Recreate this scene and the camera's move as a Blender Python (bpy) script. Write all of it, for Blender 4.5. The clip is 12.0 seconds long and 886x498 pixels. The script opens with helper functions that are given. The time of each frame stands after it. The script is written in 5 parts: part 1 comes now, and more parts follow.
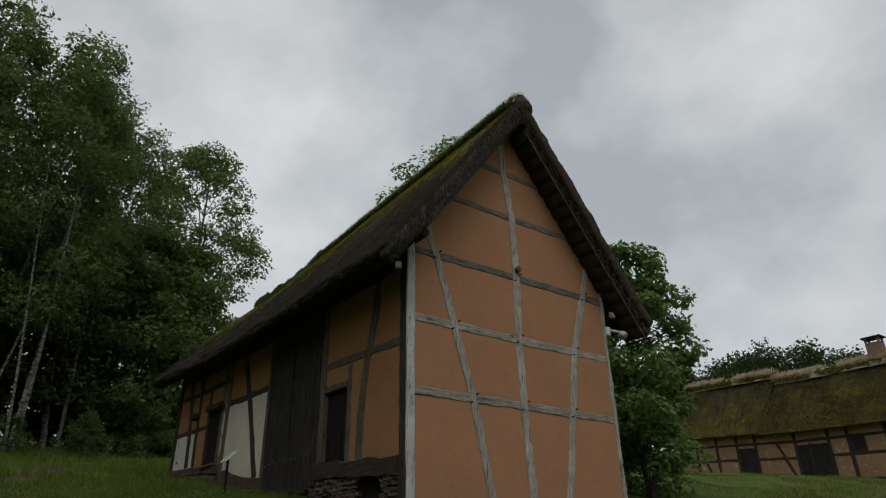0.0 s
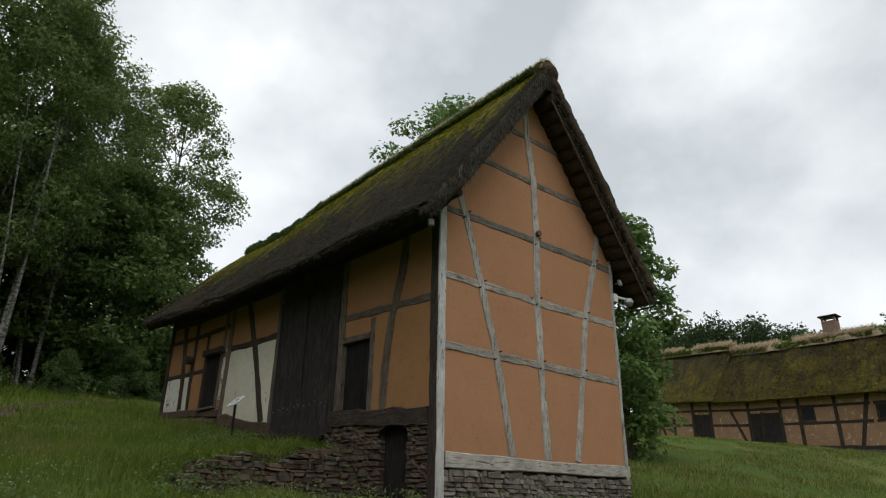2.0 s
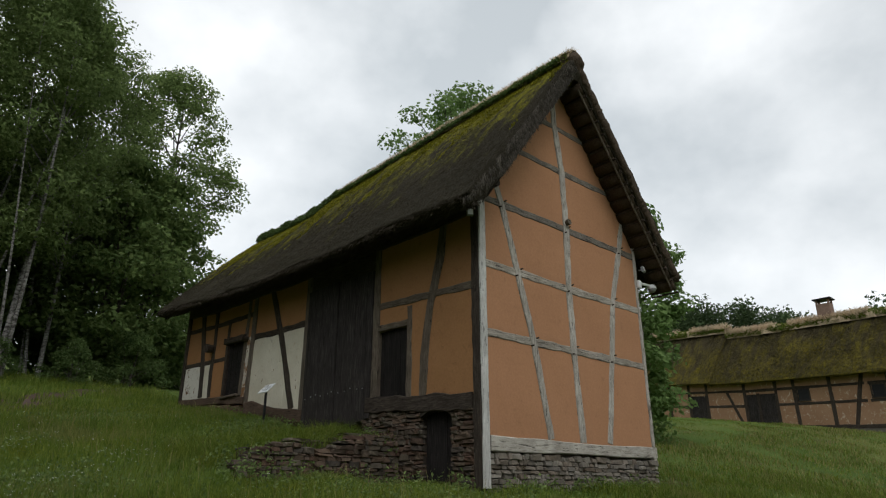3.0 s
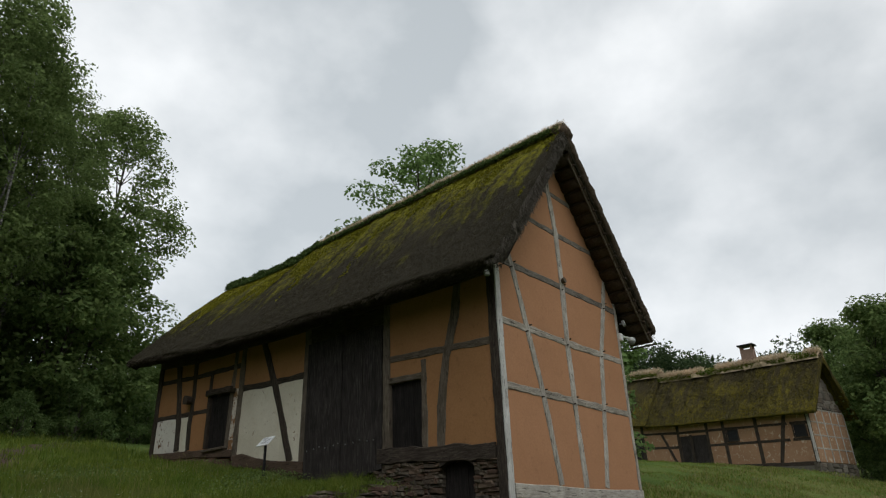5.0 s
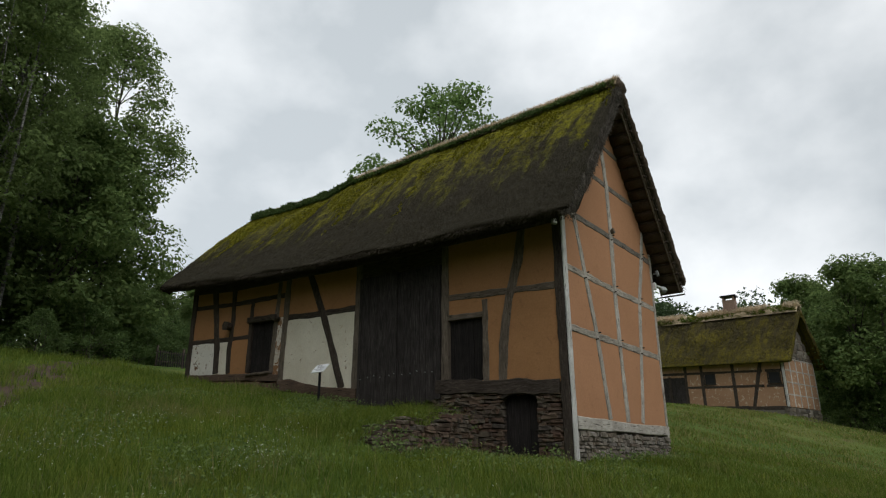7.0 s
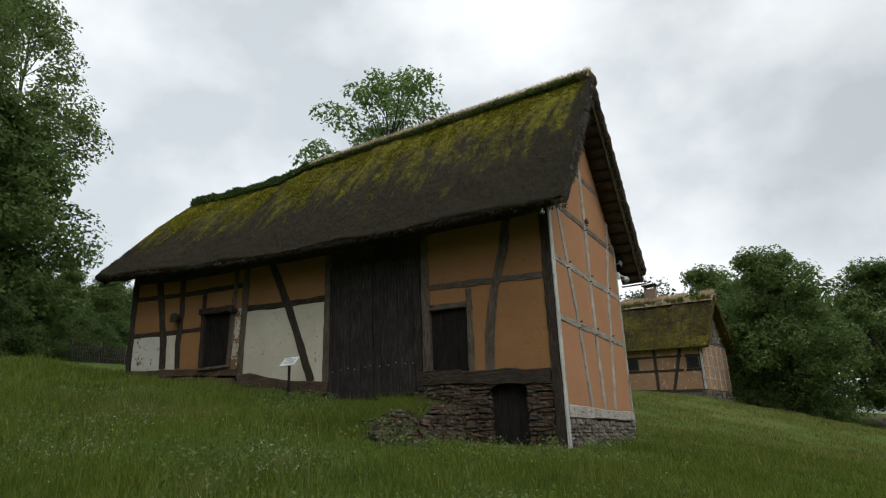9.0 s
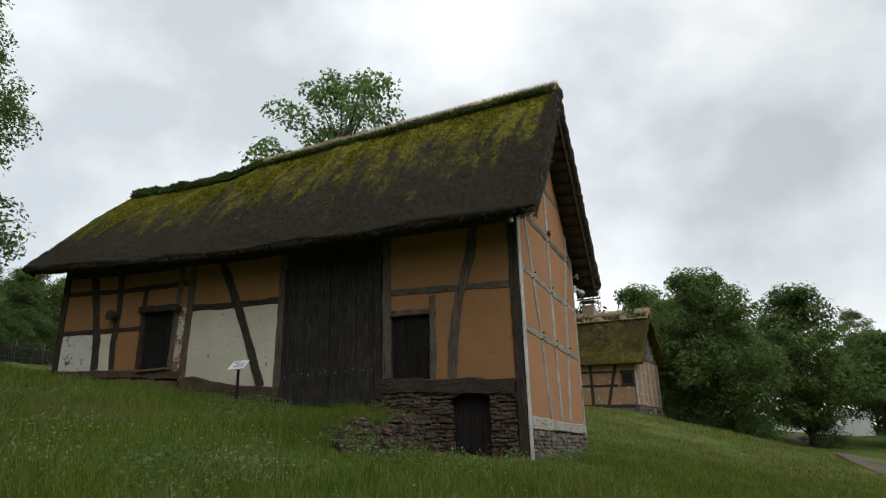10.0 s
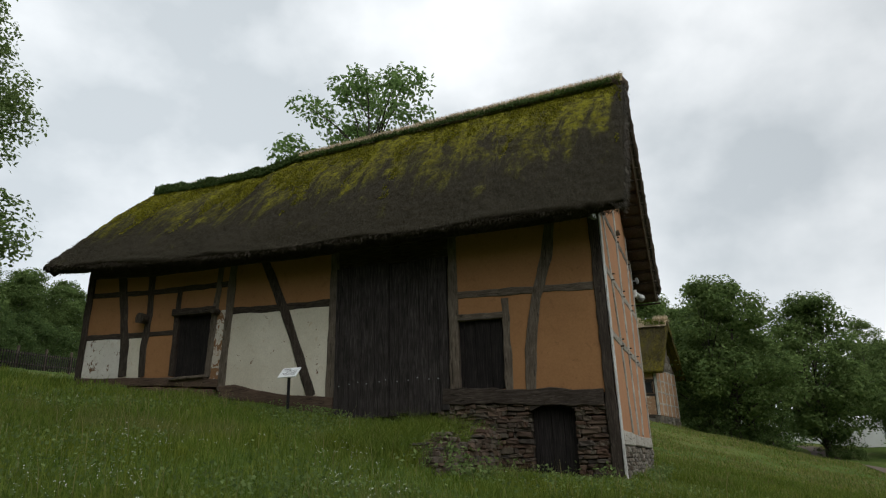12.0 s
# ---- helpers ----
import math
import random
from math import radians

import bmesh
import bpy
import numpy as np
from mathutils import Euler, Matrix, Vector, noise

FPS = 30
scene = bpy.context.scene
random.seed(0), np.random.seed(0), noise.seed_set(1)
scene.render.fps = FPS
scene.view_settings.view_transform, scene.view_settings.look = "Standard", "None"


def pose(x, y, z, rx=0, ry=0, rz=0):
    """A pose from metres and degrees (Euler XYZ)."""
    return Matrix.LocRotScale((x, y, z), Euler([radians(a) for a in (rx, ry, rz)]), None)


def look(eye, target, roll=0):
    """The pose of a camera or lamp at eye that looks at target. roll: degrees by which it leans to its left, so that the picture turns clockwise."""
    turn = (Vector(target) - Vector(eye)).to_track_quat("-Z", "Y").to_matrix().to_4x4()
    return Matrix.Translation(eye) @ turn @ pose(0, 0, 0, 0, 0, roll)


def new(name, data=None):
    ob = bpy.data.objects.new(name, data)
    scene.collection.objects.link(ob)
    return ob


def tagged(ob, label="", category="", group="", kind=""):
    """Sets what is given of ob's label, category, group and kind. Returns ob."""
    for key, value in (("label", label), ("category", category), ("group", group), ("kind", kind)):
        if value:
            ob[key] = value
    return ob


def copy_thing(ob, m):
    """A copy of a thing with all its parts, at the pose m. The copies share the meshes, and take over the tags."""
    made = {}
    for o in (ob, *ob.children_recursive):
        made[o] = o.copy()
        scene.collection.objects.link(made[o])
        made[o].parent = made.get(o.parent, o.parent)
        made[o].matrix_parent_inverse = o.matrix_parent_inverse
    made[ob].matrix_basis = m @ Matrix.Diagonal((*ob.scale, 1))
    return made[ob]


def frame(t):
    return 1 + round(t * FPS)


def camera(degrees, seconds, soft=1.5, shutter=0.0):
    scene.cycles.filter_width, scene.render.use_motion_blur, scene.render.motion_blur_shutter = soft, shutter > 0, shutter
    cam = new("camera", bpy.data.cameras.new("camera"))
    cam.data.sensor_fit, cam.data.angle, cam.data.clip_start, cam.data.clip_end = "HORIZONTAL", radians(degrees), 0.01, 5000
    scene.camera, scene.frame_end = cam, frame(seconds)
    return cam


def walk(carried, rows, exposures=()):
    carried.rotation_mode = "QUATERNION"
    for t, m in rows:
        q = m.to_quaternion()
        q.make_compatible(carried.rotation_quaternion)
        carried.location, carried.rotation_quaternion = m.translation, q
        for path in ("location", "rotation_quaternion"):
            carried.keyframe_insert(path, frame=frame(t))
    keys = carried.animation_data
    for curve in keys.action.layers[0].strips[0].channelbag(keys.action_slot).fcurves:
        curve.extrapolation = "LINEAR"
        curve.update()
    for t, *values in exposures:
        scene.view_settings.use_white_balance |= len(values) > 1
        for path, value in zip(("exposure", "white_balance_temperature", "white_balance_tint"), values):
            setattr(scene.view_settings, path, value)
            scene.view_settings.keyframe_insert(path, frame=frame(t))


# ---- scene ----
cam = camera(68.3, 12.0, 1.2)
METRES, EYE, TILT, LEAN, TURN = 11.2, 1.6, 0.0, 0.0, -36.8
ROWS = [
    (0.0, 0.0, 0.0, 0.0, 0.49, 25.34, 1.03),
    (0.5, -0.0131, -0.0055, -0.0019, 1.16, 23.41, 0.54),
    (1.0, -0.0421, -0.0134, -0.0018, -1.76, 22.29, -3.73),
    (1.5, -0.0787, -0.0135, -0.0063, -3.01, 22.97, -1.43),
    (2.0, -0.1177, -0.0143, -0.0054, -4.19, 21.64, -0.71),
    (2.5, -0.159, -0.0217, -0.0026, -6.14, 20.49, -0.46),
    (3.0, -0.207, -0.028, -0.0067, -5.3, 20.33, 0.05),
    (5.0, -0.3868, -0.0827, -0.0054, -12.09, 23.9, 2.02),
    (5.5, -0.4332, -0.092, -0.0032, -13.6, 24.24, 1.92),
    (6.0, -0.4884, -0.0969, -0.0045, -13.11, 23.58, 1.08),
    (6.5, -0.5371, -0.1023, -0.0071, -13.3, 20.46, 0.21),
    (7.0, -0.5837, -0.0924, -0.0077, -15.83, 18.23, 0.2),
    (9.0, -0.7127, -0.0196, 0.002, -23.57, 17.15, 2.23),
    (9.5, -0.7371, 0.0003, 0.0049, -27.07, 17.87, 2.41),
    (10.0, -0.754, 0.0336, 0.0017, -29.86, 17.91, 1.52),
    (10.5, -0.768, 0.0651, 0.0091, -30.54, 18.28, 1.85),
    (11.0, -0.7979, 0.1037, 0.0107, -31.65, 19.03, 2.64),
    (11.5, -0.8192, 0.145, 0.0117, -30.77, 18.75, 1.31),
    (12.0, -0.8339, 0.1942, 0.0202, -30.94, 18.55, 1.39),
]
walk(cam, [(t, pose(0, 0, EYE, TILT, LEAN, TURN) @ pose(METRES * x, METRES * y, METRES * z, 90 + pitch, roll, yaw)) for t, x, y, z, yaw, pitch, roll in ROWS],
     exposures=[(0.0, -0.57), (0.6, -0.25), (1.5, 0.0), (3.2, 0.06), (5.0, -0.07), (6.0, -0.22), (6.5, -0.1), (7.0, 0.04), (9.0, 0.16), (12.0, 0.15)])

# ---- world and sun: an overcast sky ----
SUN_EL, SUN_AZ = radians(52), radians(211)
world = bpy.data.worlds.new("overcast")
scene.world = world
world.use_nodes = True
wt = world.node_tree
wt.nodes.clear()


def wnode(kind, **kw):
    n = wt.nodes.new(kind)
    for k, v in kw.items():
        n.inputs[k].default_value = v
    return n


sky = wt.nodes.new("ShaderNodeTexSky")
sky.sky_type, sky.sun_disc, sky.sun_elevation, sky.sun_rotation = "NISHITA", False, SUN_EL, SUN_AZ
w_co = wt.nodes.new("ShaderNodeTexCoord")
w_map = wt.nodes.new("ShaderNodeMapping")
w_map.inputs["Scale"].default_value = (1.0, 1.0, 1.35)
w_n = wnode("ShaderNodeTexNoise", Scale=2.7, Detail=6.0, Roughness=0.5, Distortion=0.0)
w_ramp = wt.nodes.new("ShaderNodeValToRGB")
w_ramp.color_ramp.elements[0].position, w_ramp.color_ramp.elements[0].color = 0.34, (0.58, 0.63, 0.665, 1)
w_ramp.color_ramp.elements[1].position, w_ramp.color_ramp.elements[1].color = 0.64, (1.07, 1.10, 1.12, 1)
w_mix = wt.nodes.new("ShaderNodeMix")
w_mix.data_type = "RGBA"
w_mix.inputs["Factor"].default_value = 0.93
w_s = wnode("ShaderNodeVectorMath")
w_s.operation = "SCALE"
w_s.inputs["Scale"].default_value = 0.08
w_bg = wnode("ShaderNodeBackground", Strength=0.95)
w_out = wt.nodes.new("ShaderNodeOutputWorld")
wt.links.new(w_co.outputs["Generated"], w_map.inputs["Vector"])
wt.links.new(w_map.outputs["Vector"], w_n.inputs["Vector"])
wt.links.new(w_n.outputs["Fac"], w_ramp.inputs["Fac"])
wt.links.new(sky.outputs["Color"], w_s.inputs[0])
wt.links.new(w_s.outputs["Vector"], w_mix.inputs[6])
wt.links.new(w_ramp.outputs["Color"], w_mix.inputs[7])
w_up = wt.nodes.new("ShaderNodeMapRange")
for k, v in (("From Min", 0.0), ("From Max", 1.0), ("To Min", 0.99), ("To Max", 6.3)):
    w_up.inputs[k].default_value = v
w_pow = wt.nodes.new("ShaderNodeMath")
w_pow.operation, w_pow.use_clamp = "POWER", True
w_pow.inputs[1].default_value = 8.0
w_pos = wt.nodes.new("ShaderNodeMath")
w_pos.operation = "MAXIMUM"
w_pos.inputs[1].default_value = 0.0
# the cloud is thinnest round the hidden sun, high behind the walker
w_high = wt.nodes.new("ShaderNodeVectorMath")
w_high.operation = "DOT_PRODUCT"
w_high.inputs[1].default_value = (math.sin(SUN_AZ) * math.cos(SUN_EL), math.cos(SUN_AZ) * math.cos(SUN_EL), math.sin(SUN_EL))
wt.links.new(w_co.outputs["Generated"], w_high.inputs[0])
wt.links.new(w_high.outputs["Value"], w_pos.inputs[0])
wt.links.new(w_pos.outputs[0], w_pow.inputs[0])
wt.links.new(w_pow.outputs[0], w_up.inputs["Value"])
w_glow = wt.nodes.new("ShaderNodeVectorMath")
w_glow.operation = "DOT_PRODUCT"
w_glow.inputs[1].default_value = (0.60, 0.80, 0.0)
wt.links.new(w_co.outputs["Generated"], w_glow.inputs[0])
w_soft = wt.nodes.new("ShaderNodeMapRange")
for k, v in (("From Min", -1.0), ("From Max", 1.0), ("To Min", 0.32), ("To Max", 1.19)):
    w_soft.inputs[k].default_value = v
wt.links.new(w_glow.outputs["Value"], w_soft.inputs["Value"])
w_mul = wt.nodes.new("ShaderNodeMath")
w_mul.operation = "MULTIPLY"
wt.links.new(w_up.outputs["Result"], w_mul.inputs[0])
wt.links.new(w_soft.outputs["Result"], w_mul.inputs[1])
w_lum = wt.nodes.new("ShaderNodeVectorMath")
w_lum.operation = "SCALE"
wt.links.new(w_mix.outputs[2], w_lum.inputs[0])
wt.links.new(w_mul.outputs[0], w_lum.inputs["Scale"])
wt.links.new(w_lum.outputs["Vector"], w_bg.inputs["Color"])
wt.links.new(w_bg.outputs["Background"], w_out.inputs["Surface"])

sun = new("sun", bpy.data.lights.new("sun", "SUN"))
sun.data.energy, sun.data.angle, sun.data.color = 0.5, radians(40), (1.0, 0.97, 0.92)
sun.matrix_world = look((0, 0, 50), (-50 * math.sin(SUN_AZ) * math.cos(SUN_EL), -50 * math.cos(SUN_AZ) * math.cos(SUN_EL), 50 - 50 * math.sin(SUN_EL)))

# ---- materials ----


class Mat:
    """A small builder of procedural surfaces."""

    def __init__(self, name, rough=0.9, spec=0.2):
        self.m = bpy.data.materials.new(name)
        self.m.use_nodes = True
        self.t = self.m.node_tree
        self.b = self.t.nodes["Principled BSDF"]
        self.b.inputs["Roughness"].default_value = rough
        self.b.inputs["Specular IOR Level"].default_value = spec
        self.geo = self.t.nodes.new("ShaderNodeNewGeometry")
        self.oi = self.t.nodes.new("ShaderNodeObjectInfo")
        self.tc = self.t.nodes.new("ShaderNodeTexCoord")

    def link(self, a, b):
        self.t.links.new(a, b)

    def coords(self, kind="world", stretch=(1, 1, 1)):
        mp = self.t.nodes.new("ShaderNodeMapping")
        mp.inputs["Scale"].default_value = stretch
        self.link(self.geo.outputs["Position"] if kind == "world" else self.tc.outputs[kind], mp.inputs["Vector"])
        return mp.outputs["Vector"]

    def noise(self, vec, scale, detail=4.0, rough=0.55, dist=0.0):
        n = self.t.nodes.new("ShaderNodeTexNoise")
        for k, v in (("Scale", scale), ("Detail", detail), ("Roughness", rough), ("Distortion", dist)):
            n.inputs[k].default_value = v
        self.link(vec, n.inputs["Vector"])
        return n.outputs["Fac"]

    def ramp(self, fac, *stops):
        r = self.t.nodes.new("ShaderNodeValToRGB")
        while len(r.color_ramp.elements) < len(stops):
            r.color_ramp.elements.new(0.5)
        for e, (p, c) in zip(r.color_ramp.elements, stops):
            e.position, e.color = p, (*c, 1) if len(c) == 3 else c
        self.link(fac, r.inputs["Fac"])
        return r.outputs["Color"]

    def math(self, op, a, b=0.0, clamp=False):
        n = self.t.nodes.new("ShaderNodeMath")
        n.operation, n.use_clamp = op, clamp
        for i, v in enumerate((a, b)):
            if isinstance(v, (int, float)):
                n.inputs[i].default_value = v
            else:
                self.link(v, n.inputs[i])
        return n.outputs[0]

    def step(self, v, lo, hi):
        n = self.t.nodes.new("ShaderNodeMapRange")
        n.interpolation_type = "SMOOTHSTEP"
        n.inputs["From Min"].default_value, n.inputs["From Max"].default_value = lo, hi
        self.link(v, n.inputs["Value"])
        return n.outputs["Result"]

    def mix(self, fac, a, b, mode="MIX"):
        n = self.t.nodes.new("ShaderNodeMix")
        n.data_type, n.blend_type = "RGBA", mode
        for i, v in ((0, fac), (6, a), (7, b)):
            if isinstance(v, (int, float)):
                n.inputs[i].default_value = v
            elif isinstance(v, tuple):
                n.inputs[i].default_value = (*v, 1)
            else:
                self.link(v, n.inputs[i])
        return n.outputs[2]

    def xyz(self, vec):
        n = self.t.nodes.new("ShaderNodeSeparateXYZ")
        self.link(vec, n.inputs[0])
        return n.outputs

    def bump(self, height, strength=0.5, distance=0.01):
        n = self.t.nodes.new("ShaderNodeBump")
        n.inputs["Strength"].default_value, n.inputs["Distance"].default_value = strength, distance
        self.link(height, n.inputs["Height"])
        self.link(n.outputs["Normal"], self.b.inputs["Normal"])

    def done(self, colour):
        if isinstance(colour, tuple):
            self.b.inputs["Base Color"].default_value = (*colour, 1)
        else:
            self.link(colour, self.b.inputs["Base Color"])
        return self.m


def plaster(name, c1, c2, dirt, dirt_amount=0.35, peel=None, at=0.6):
    m = Mat(name, 0.93, 0.12)
    v = m.coords()
    big = m.noise(v, 0.9, 5, 0.6)
    fine = m.noise(v, 26, 5, 0.65)
    col = m.ramp(big, (0.3, c1), (0.7, c2))
    col = m.mix(m.math("MULTIPLY", m.step(m.noise(v, 5.5, 6, 0.68, 0.4), 0.56, 0.72), dirt_amount), col, dirt)
    col = m.mix(0.25, col, m.ramp(fine, (0.3, (0.35, 0.35, 0.35)), (0.7, (1, 1, 1))), "MULTIPLY")
    h = m.math("ADD", m.math("MULTIPLY", fine, 0.35), m.noise(v, 3.2, 3))
    if peel:
        spots = m.step(m.noise(v, 4.2, 7, 0.72, 0.8), at, at + 0.03)
        col = m.mix(spots, col, peel)
        h = m.math("SUBTRACT", h, spots)
    m.bump(h, 0.55, 0.012)
    return m.done(col)


def timber(name, dark, mid, light, stretch=(9, 9, 0.9), scale=5.0):
    m = Mat(name, 0.85, 0.2)
    v = m.coords("world", stretch)
    g = m.noise(v, scale, 7, 0.7, 0.6)
    col = m.ramp(g, (0.25, dark), (0.5, mid), (0.75, light))
    stain = m.noise(m.coords(), 2.3, 4, 0.6)
    col = m.mix(0.6, col, m.ramp(stain, (0.32, (0.42, 0.40, 0.38)), (0.66, (1, 1, 1))), "MULTIPLY")
    crack = m.step(m.noise(v, scale * 0.55, 2, 0.5, 1.2), 0.625, 0.665)
    col = m.mix(m.math("MULTIPLY", crack, 0.75), col, tuple(c * 0.3 for c in dark))
    col = m.mix(0.3, col, m.ramp(m.oi.outputs["Random"], (0, (0.6, 0.6, 0.6)), (1, (1, 1, 1))), "MULTIPLY")
    m.bump(m.math("SUBTRACT", g, crack), 0.7, 0.01)
    return m.done(col)


def stone_material(name, *cols):
    m = Mat(name, 0.9, 0.25)
    v = m.coords()
    n = len(cols)
    col = m.ramp(m.oi.outputs["Random"], *[(i / (n - 1), c) for i, c in enumerate(cols)])
    g = m.noise(v, 11, 6, 0.65)
    col = m.mix(0.65, col, m.ramp(g, (0.3, (0.35, 0.34, 0.33)), (0.7, (1, 1, 1))), "MULTIPLY")
    lichen = m.step(m.noise(v, 4.5, 5, 0.7), 0.60, 0.70)
    col = m.mix(m.math("MULTIPLY", lichen, 0.4), col, (0.16, 0.17, 0.13))
    m.bump(m.math("ADD", g, m.math("MULTIPLY", m.noise(v, 55, 3), 0.3)), 0.8, 0.02)
    return m.done(col)


def thatch_material(name, base_dark, base_light, moss, moss_lo, moss_hi, blend=1.0, bare=None):
    m = Mat(name, 0.97, 0.08)
    uv = m.tc.outputs["UV"]
    mp = m.t.nodes.new("ShaderNodeMapping")
    mp.inputs["Scale"].default_value = (14, 2.2, 1)
    m.link(uv, mp.inputs["Vector"])
    straw = m.noise(mp.outputs["Vector"], 4.0, 7, 0.75)
    v = m.coords()
    pos = m.xyz(m.geo.outputs["Position"])
    lump = m.noise(v, 1.1, 5, 0.62)
    grain = m.noise(v, 30, 4, 0.7)
    col = m.ramp(straw, (0.28, base_dark), (0.72, base_light))
    col = m.mix(0.7, col, m.ramp(grain, (0.3, (0.25, 0.25, 0.25)), (0.66, (1, 1, 1))), "MULTIPLY")
    mp2 = m.t.nodes.new("ShaderNodeMapping")
    mp2.inputs["Scale"].default_value = (1.9, 0.55, 1)
    m.link(uv, mp2.inputs["Vector"])
    streak = m.noise(mp2.outputs["Vector"], 1.25, 6, 0.68, 0.5)
    up = m.math("DIVIDE", m.math("SUBTRACT", pos[2], moss_lo), moss_hi - moss_lo)
    reach = m.math("ADD", m.math("MULTIPLY", m.math("SUBTRACT", streak, 0.5), 3.4), up)
    mask = m.math("MULTIPLY", m.step(reach, 0.1, 1.05), m.step(m.noise(v, 7.0, 5, 0.7), 0.30, 0.60))
    if bare:
        # wind-dried verge, free of moss
        mask = m.math("MULTIPLY", mask, m.step(m.math("ADD", pos[1], m.math("MULTIPLY", lump, 0.3)), bare, bare + 0.2))
    mcol = m.ramp(m.noise(v, 3.2, 5, 0.65), (0.3, tuple(c * 0.45 for c in moss)), (0.52, tuple(c * 0.8 for c in moss)), (0.72, moss))
    mcol = m.mix(0.5, mcol, m.ramp(grain, (0.3, (0.35, 0.35, 0.35)), (0.7, (1, 1, 1))), "MULTIPLY")
    col = m.mix(m.math("MULTIPLY", mask, blend), col, mcol)
    h = m.math("ADD", m.math("ADD", m.math("MULTIPLY", straw, 0.8), m.math("MULTIPLY", grain, 0.5)), m.math("ADD", lump, m.math("MULTIPLY", mask, 0.5)))
    m.bump(h, 1.0, 0.05)
    return m.done(col)


def leaf_material(name, dark, light, through_light=0.35, tufts=False):
    m = Mat(name, 0.7, 0.08)
    pos = m.noise(m.coords(), 0.35, 3, 0.6)
    col = m.ramp(m.geo.outputs["Random Per Island"], (0.0, dark), (1.0, light))
    col = m.mix(0.55, col, m.ramp(pos, (0.3, (0.5, 0.55, 0.5)), (0.7, (1, 1, 1))), "MULTIPLY")
    if tufts:
        # tufts of other grasses, yellower or deeper green
        col = m.mix(0.75, col, m.ramp(m.noise(m.coords(), 1.7, 4, 0.6), (0.34, (0.62, 0.78, 0.62)), (0.5, (1, 1, 1)), (0.66, (1.0, 0.9, 0.62))), "MULTIPLY")
        col = m.mix(m.math("MULTIPLY", m.step(m.noise(m.coords(), 0.6, 5, 0.65), 0.57, 0.66), 0.45), col, (0.23, 0.21, 0.085))
    m.done(col)
    tr = m.t.nodes.new("ShaderNodeBsdfTranslucent")
    m.link(col, tr.inputs["Color"])
    mx = m.t.nodes.new("ShaderNodeMixShader")
    mx.inputs["Fac"].default_value = through_light
    m.link(m.b.outputs["BSDF"], mx.inputs[1])
    m.link(tr.outputs["BSDF"], mx.inputs[2])
    out = next(n for n in m.t.nodes if n.type == "OUTPUT_MATERIAL")
    m.link(mx.outputs["Shader"], out.inputs["Surface"])
    return m.m


def bark_material(name, c1, c2, scale, stretch=(1, 1, 0.25)):
    m = Mat(name, 0.9, 0.15)
    v = m.coords("world", stretch)
    g = m.noise(v, scale, 6, 0.7, 0.5)
    m.bump(g, 0.8, 0.02)
    return m.done(m.ramp(g, (0.42, c1), (0.58, c2)))


def plain(name, colour, rough=0.5, metal=0.0, vary=0.25, scale=8.0):
    m = Mat(name, rough, 0.4)
    m.b.inputs["Metallic"].default_value = metal
    g = m.noise(m.coords(), scale, 5, 0.6)
    return m.done(m.ramp(g, (0.3, tuple(c * (1 - vary) for c in colour)), (0.7, colour)))


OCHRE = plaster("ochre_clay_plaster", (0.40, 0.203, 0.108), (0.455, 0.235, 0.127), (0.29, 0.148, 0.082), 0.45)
# front wall: yellower plaster, its darker tone holding some of that side's shade
OCHRE_SIDE = plaster("shaded_yellow_ochre_plaster", (0.325, 0.168, 0.074), (0.38, 0.197, 0.088), (0.20, 0.108, 0.052), 0.5)
WHITE = plaster("limewash_plaster", (0.59, 0.54, 0.425), (0.70, 0.655, 0.54), (0.46, 0.35, 0.21), 0.5, peel=(0.16, 0.09, 0.05), at=0.63)
WHITE_OLD = plaster("flaking_limewash", (0.62, 0.59, 0.52), (0.74, 0.71, 0.64), (0.42, 0.33, 0.22), 0.5, peel=(0.15, 0.085, 0.045), at=0.585)
WHITE_SHED = plaster("half_shed_limewash", (0.55, 0.49, 0.40), (0.68, 0.63, 0.54), (0.38, 0.26, 0.15), 0.7, peel=(0.24, 0.13, 0.065), at=0.50)
FAR_PLASTER = plaster("old_pink_plaster", (0.33, 0.19, 0.112), (0.41, 0.25, 0.155), (0.50, 0.38, 0.26), 0.6, peel=(0.56, 0.46, 0.35), at=0.585)
GREY_TIMBER = timber("weathered_grey_oak", (0.115, 0.098, 0.08), (0.46, 0.425, 0.375), (0.66, 0.62, 0.56))
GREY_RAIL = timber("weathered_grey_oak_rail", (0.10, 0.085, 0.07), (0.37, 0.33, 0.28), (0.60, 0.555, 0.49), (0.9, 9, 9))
# darker copy of the grey rail, with the shade below the verge in its colour
SHADED_RAIL = timber("shaded_brown_grey_rail", (0.07, 0.06, 0.05), (0.20, 0.175, 0.15), (0.38, 0.35, 0.31), (0.9, 9, 9))
PALE_BOARD = timber("pale_weathered_board", (0.34, 0.33, 0.31), (0.58, 0.57, 0.54), (0.72, 0.71, 0.68))
PALE_RAIL = timber("pale_weathered_sill", (0.18, 0.158, 0.13), (0.46, 0.425, 0.37), (0.65, 0.61, 0.55), (0.9, 9, 9))
DARK_TIMBER = timber("dark_tarred_oak", (0.02, 0.014, 0.011), (0.057, 0.044, 0.034), (0.145, 0.118, 0.094))
DARK_RAIL = timber("dark_tarred_oak_rail", (0.02, 0.014, 0.011), (0.057, 0.044, 0.034), (0.145, 0.118, 0.094), (9, 0.9, 9))
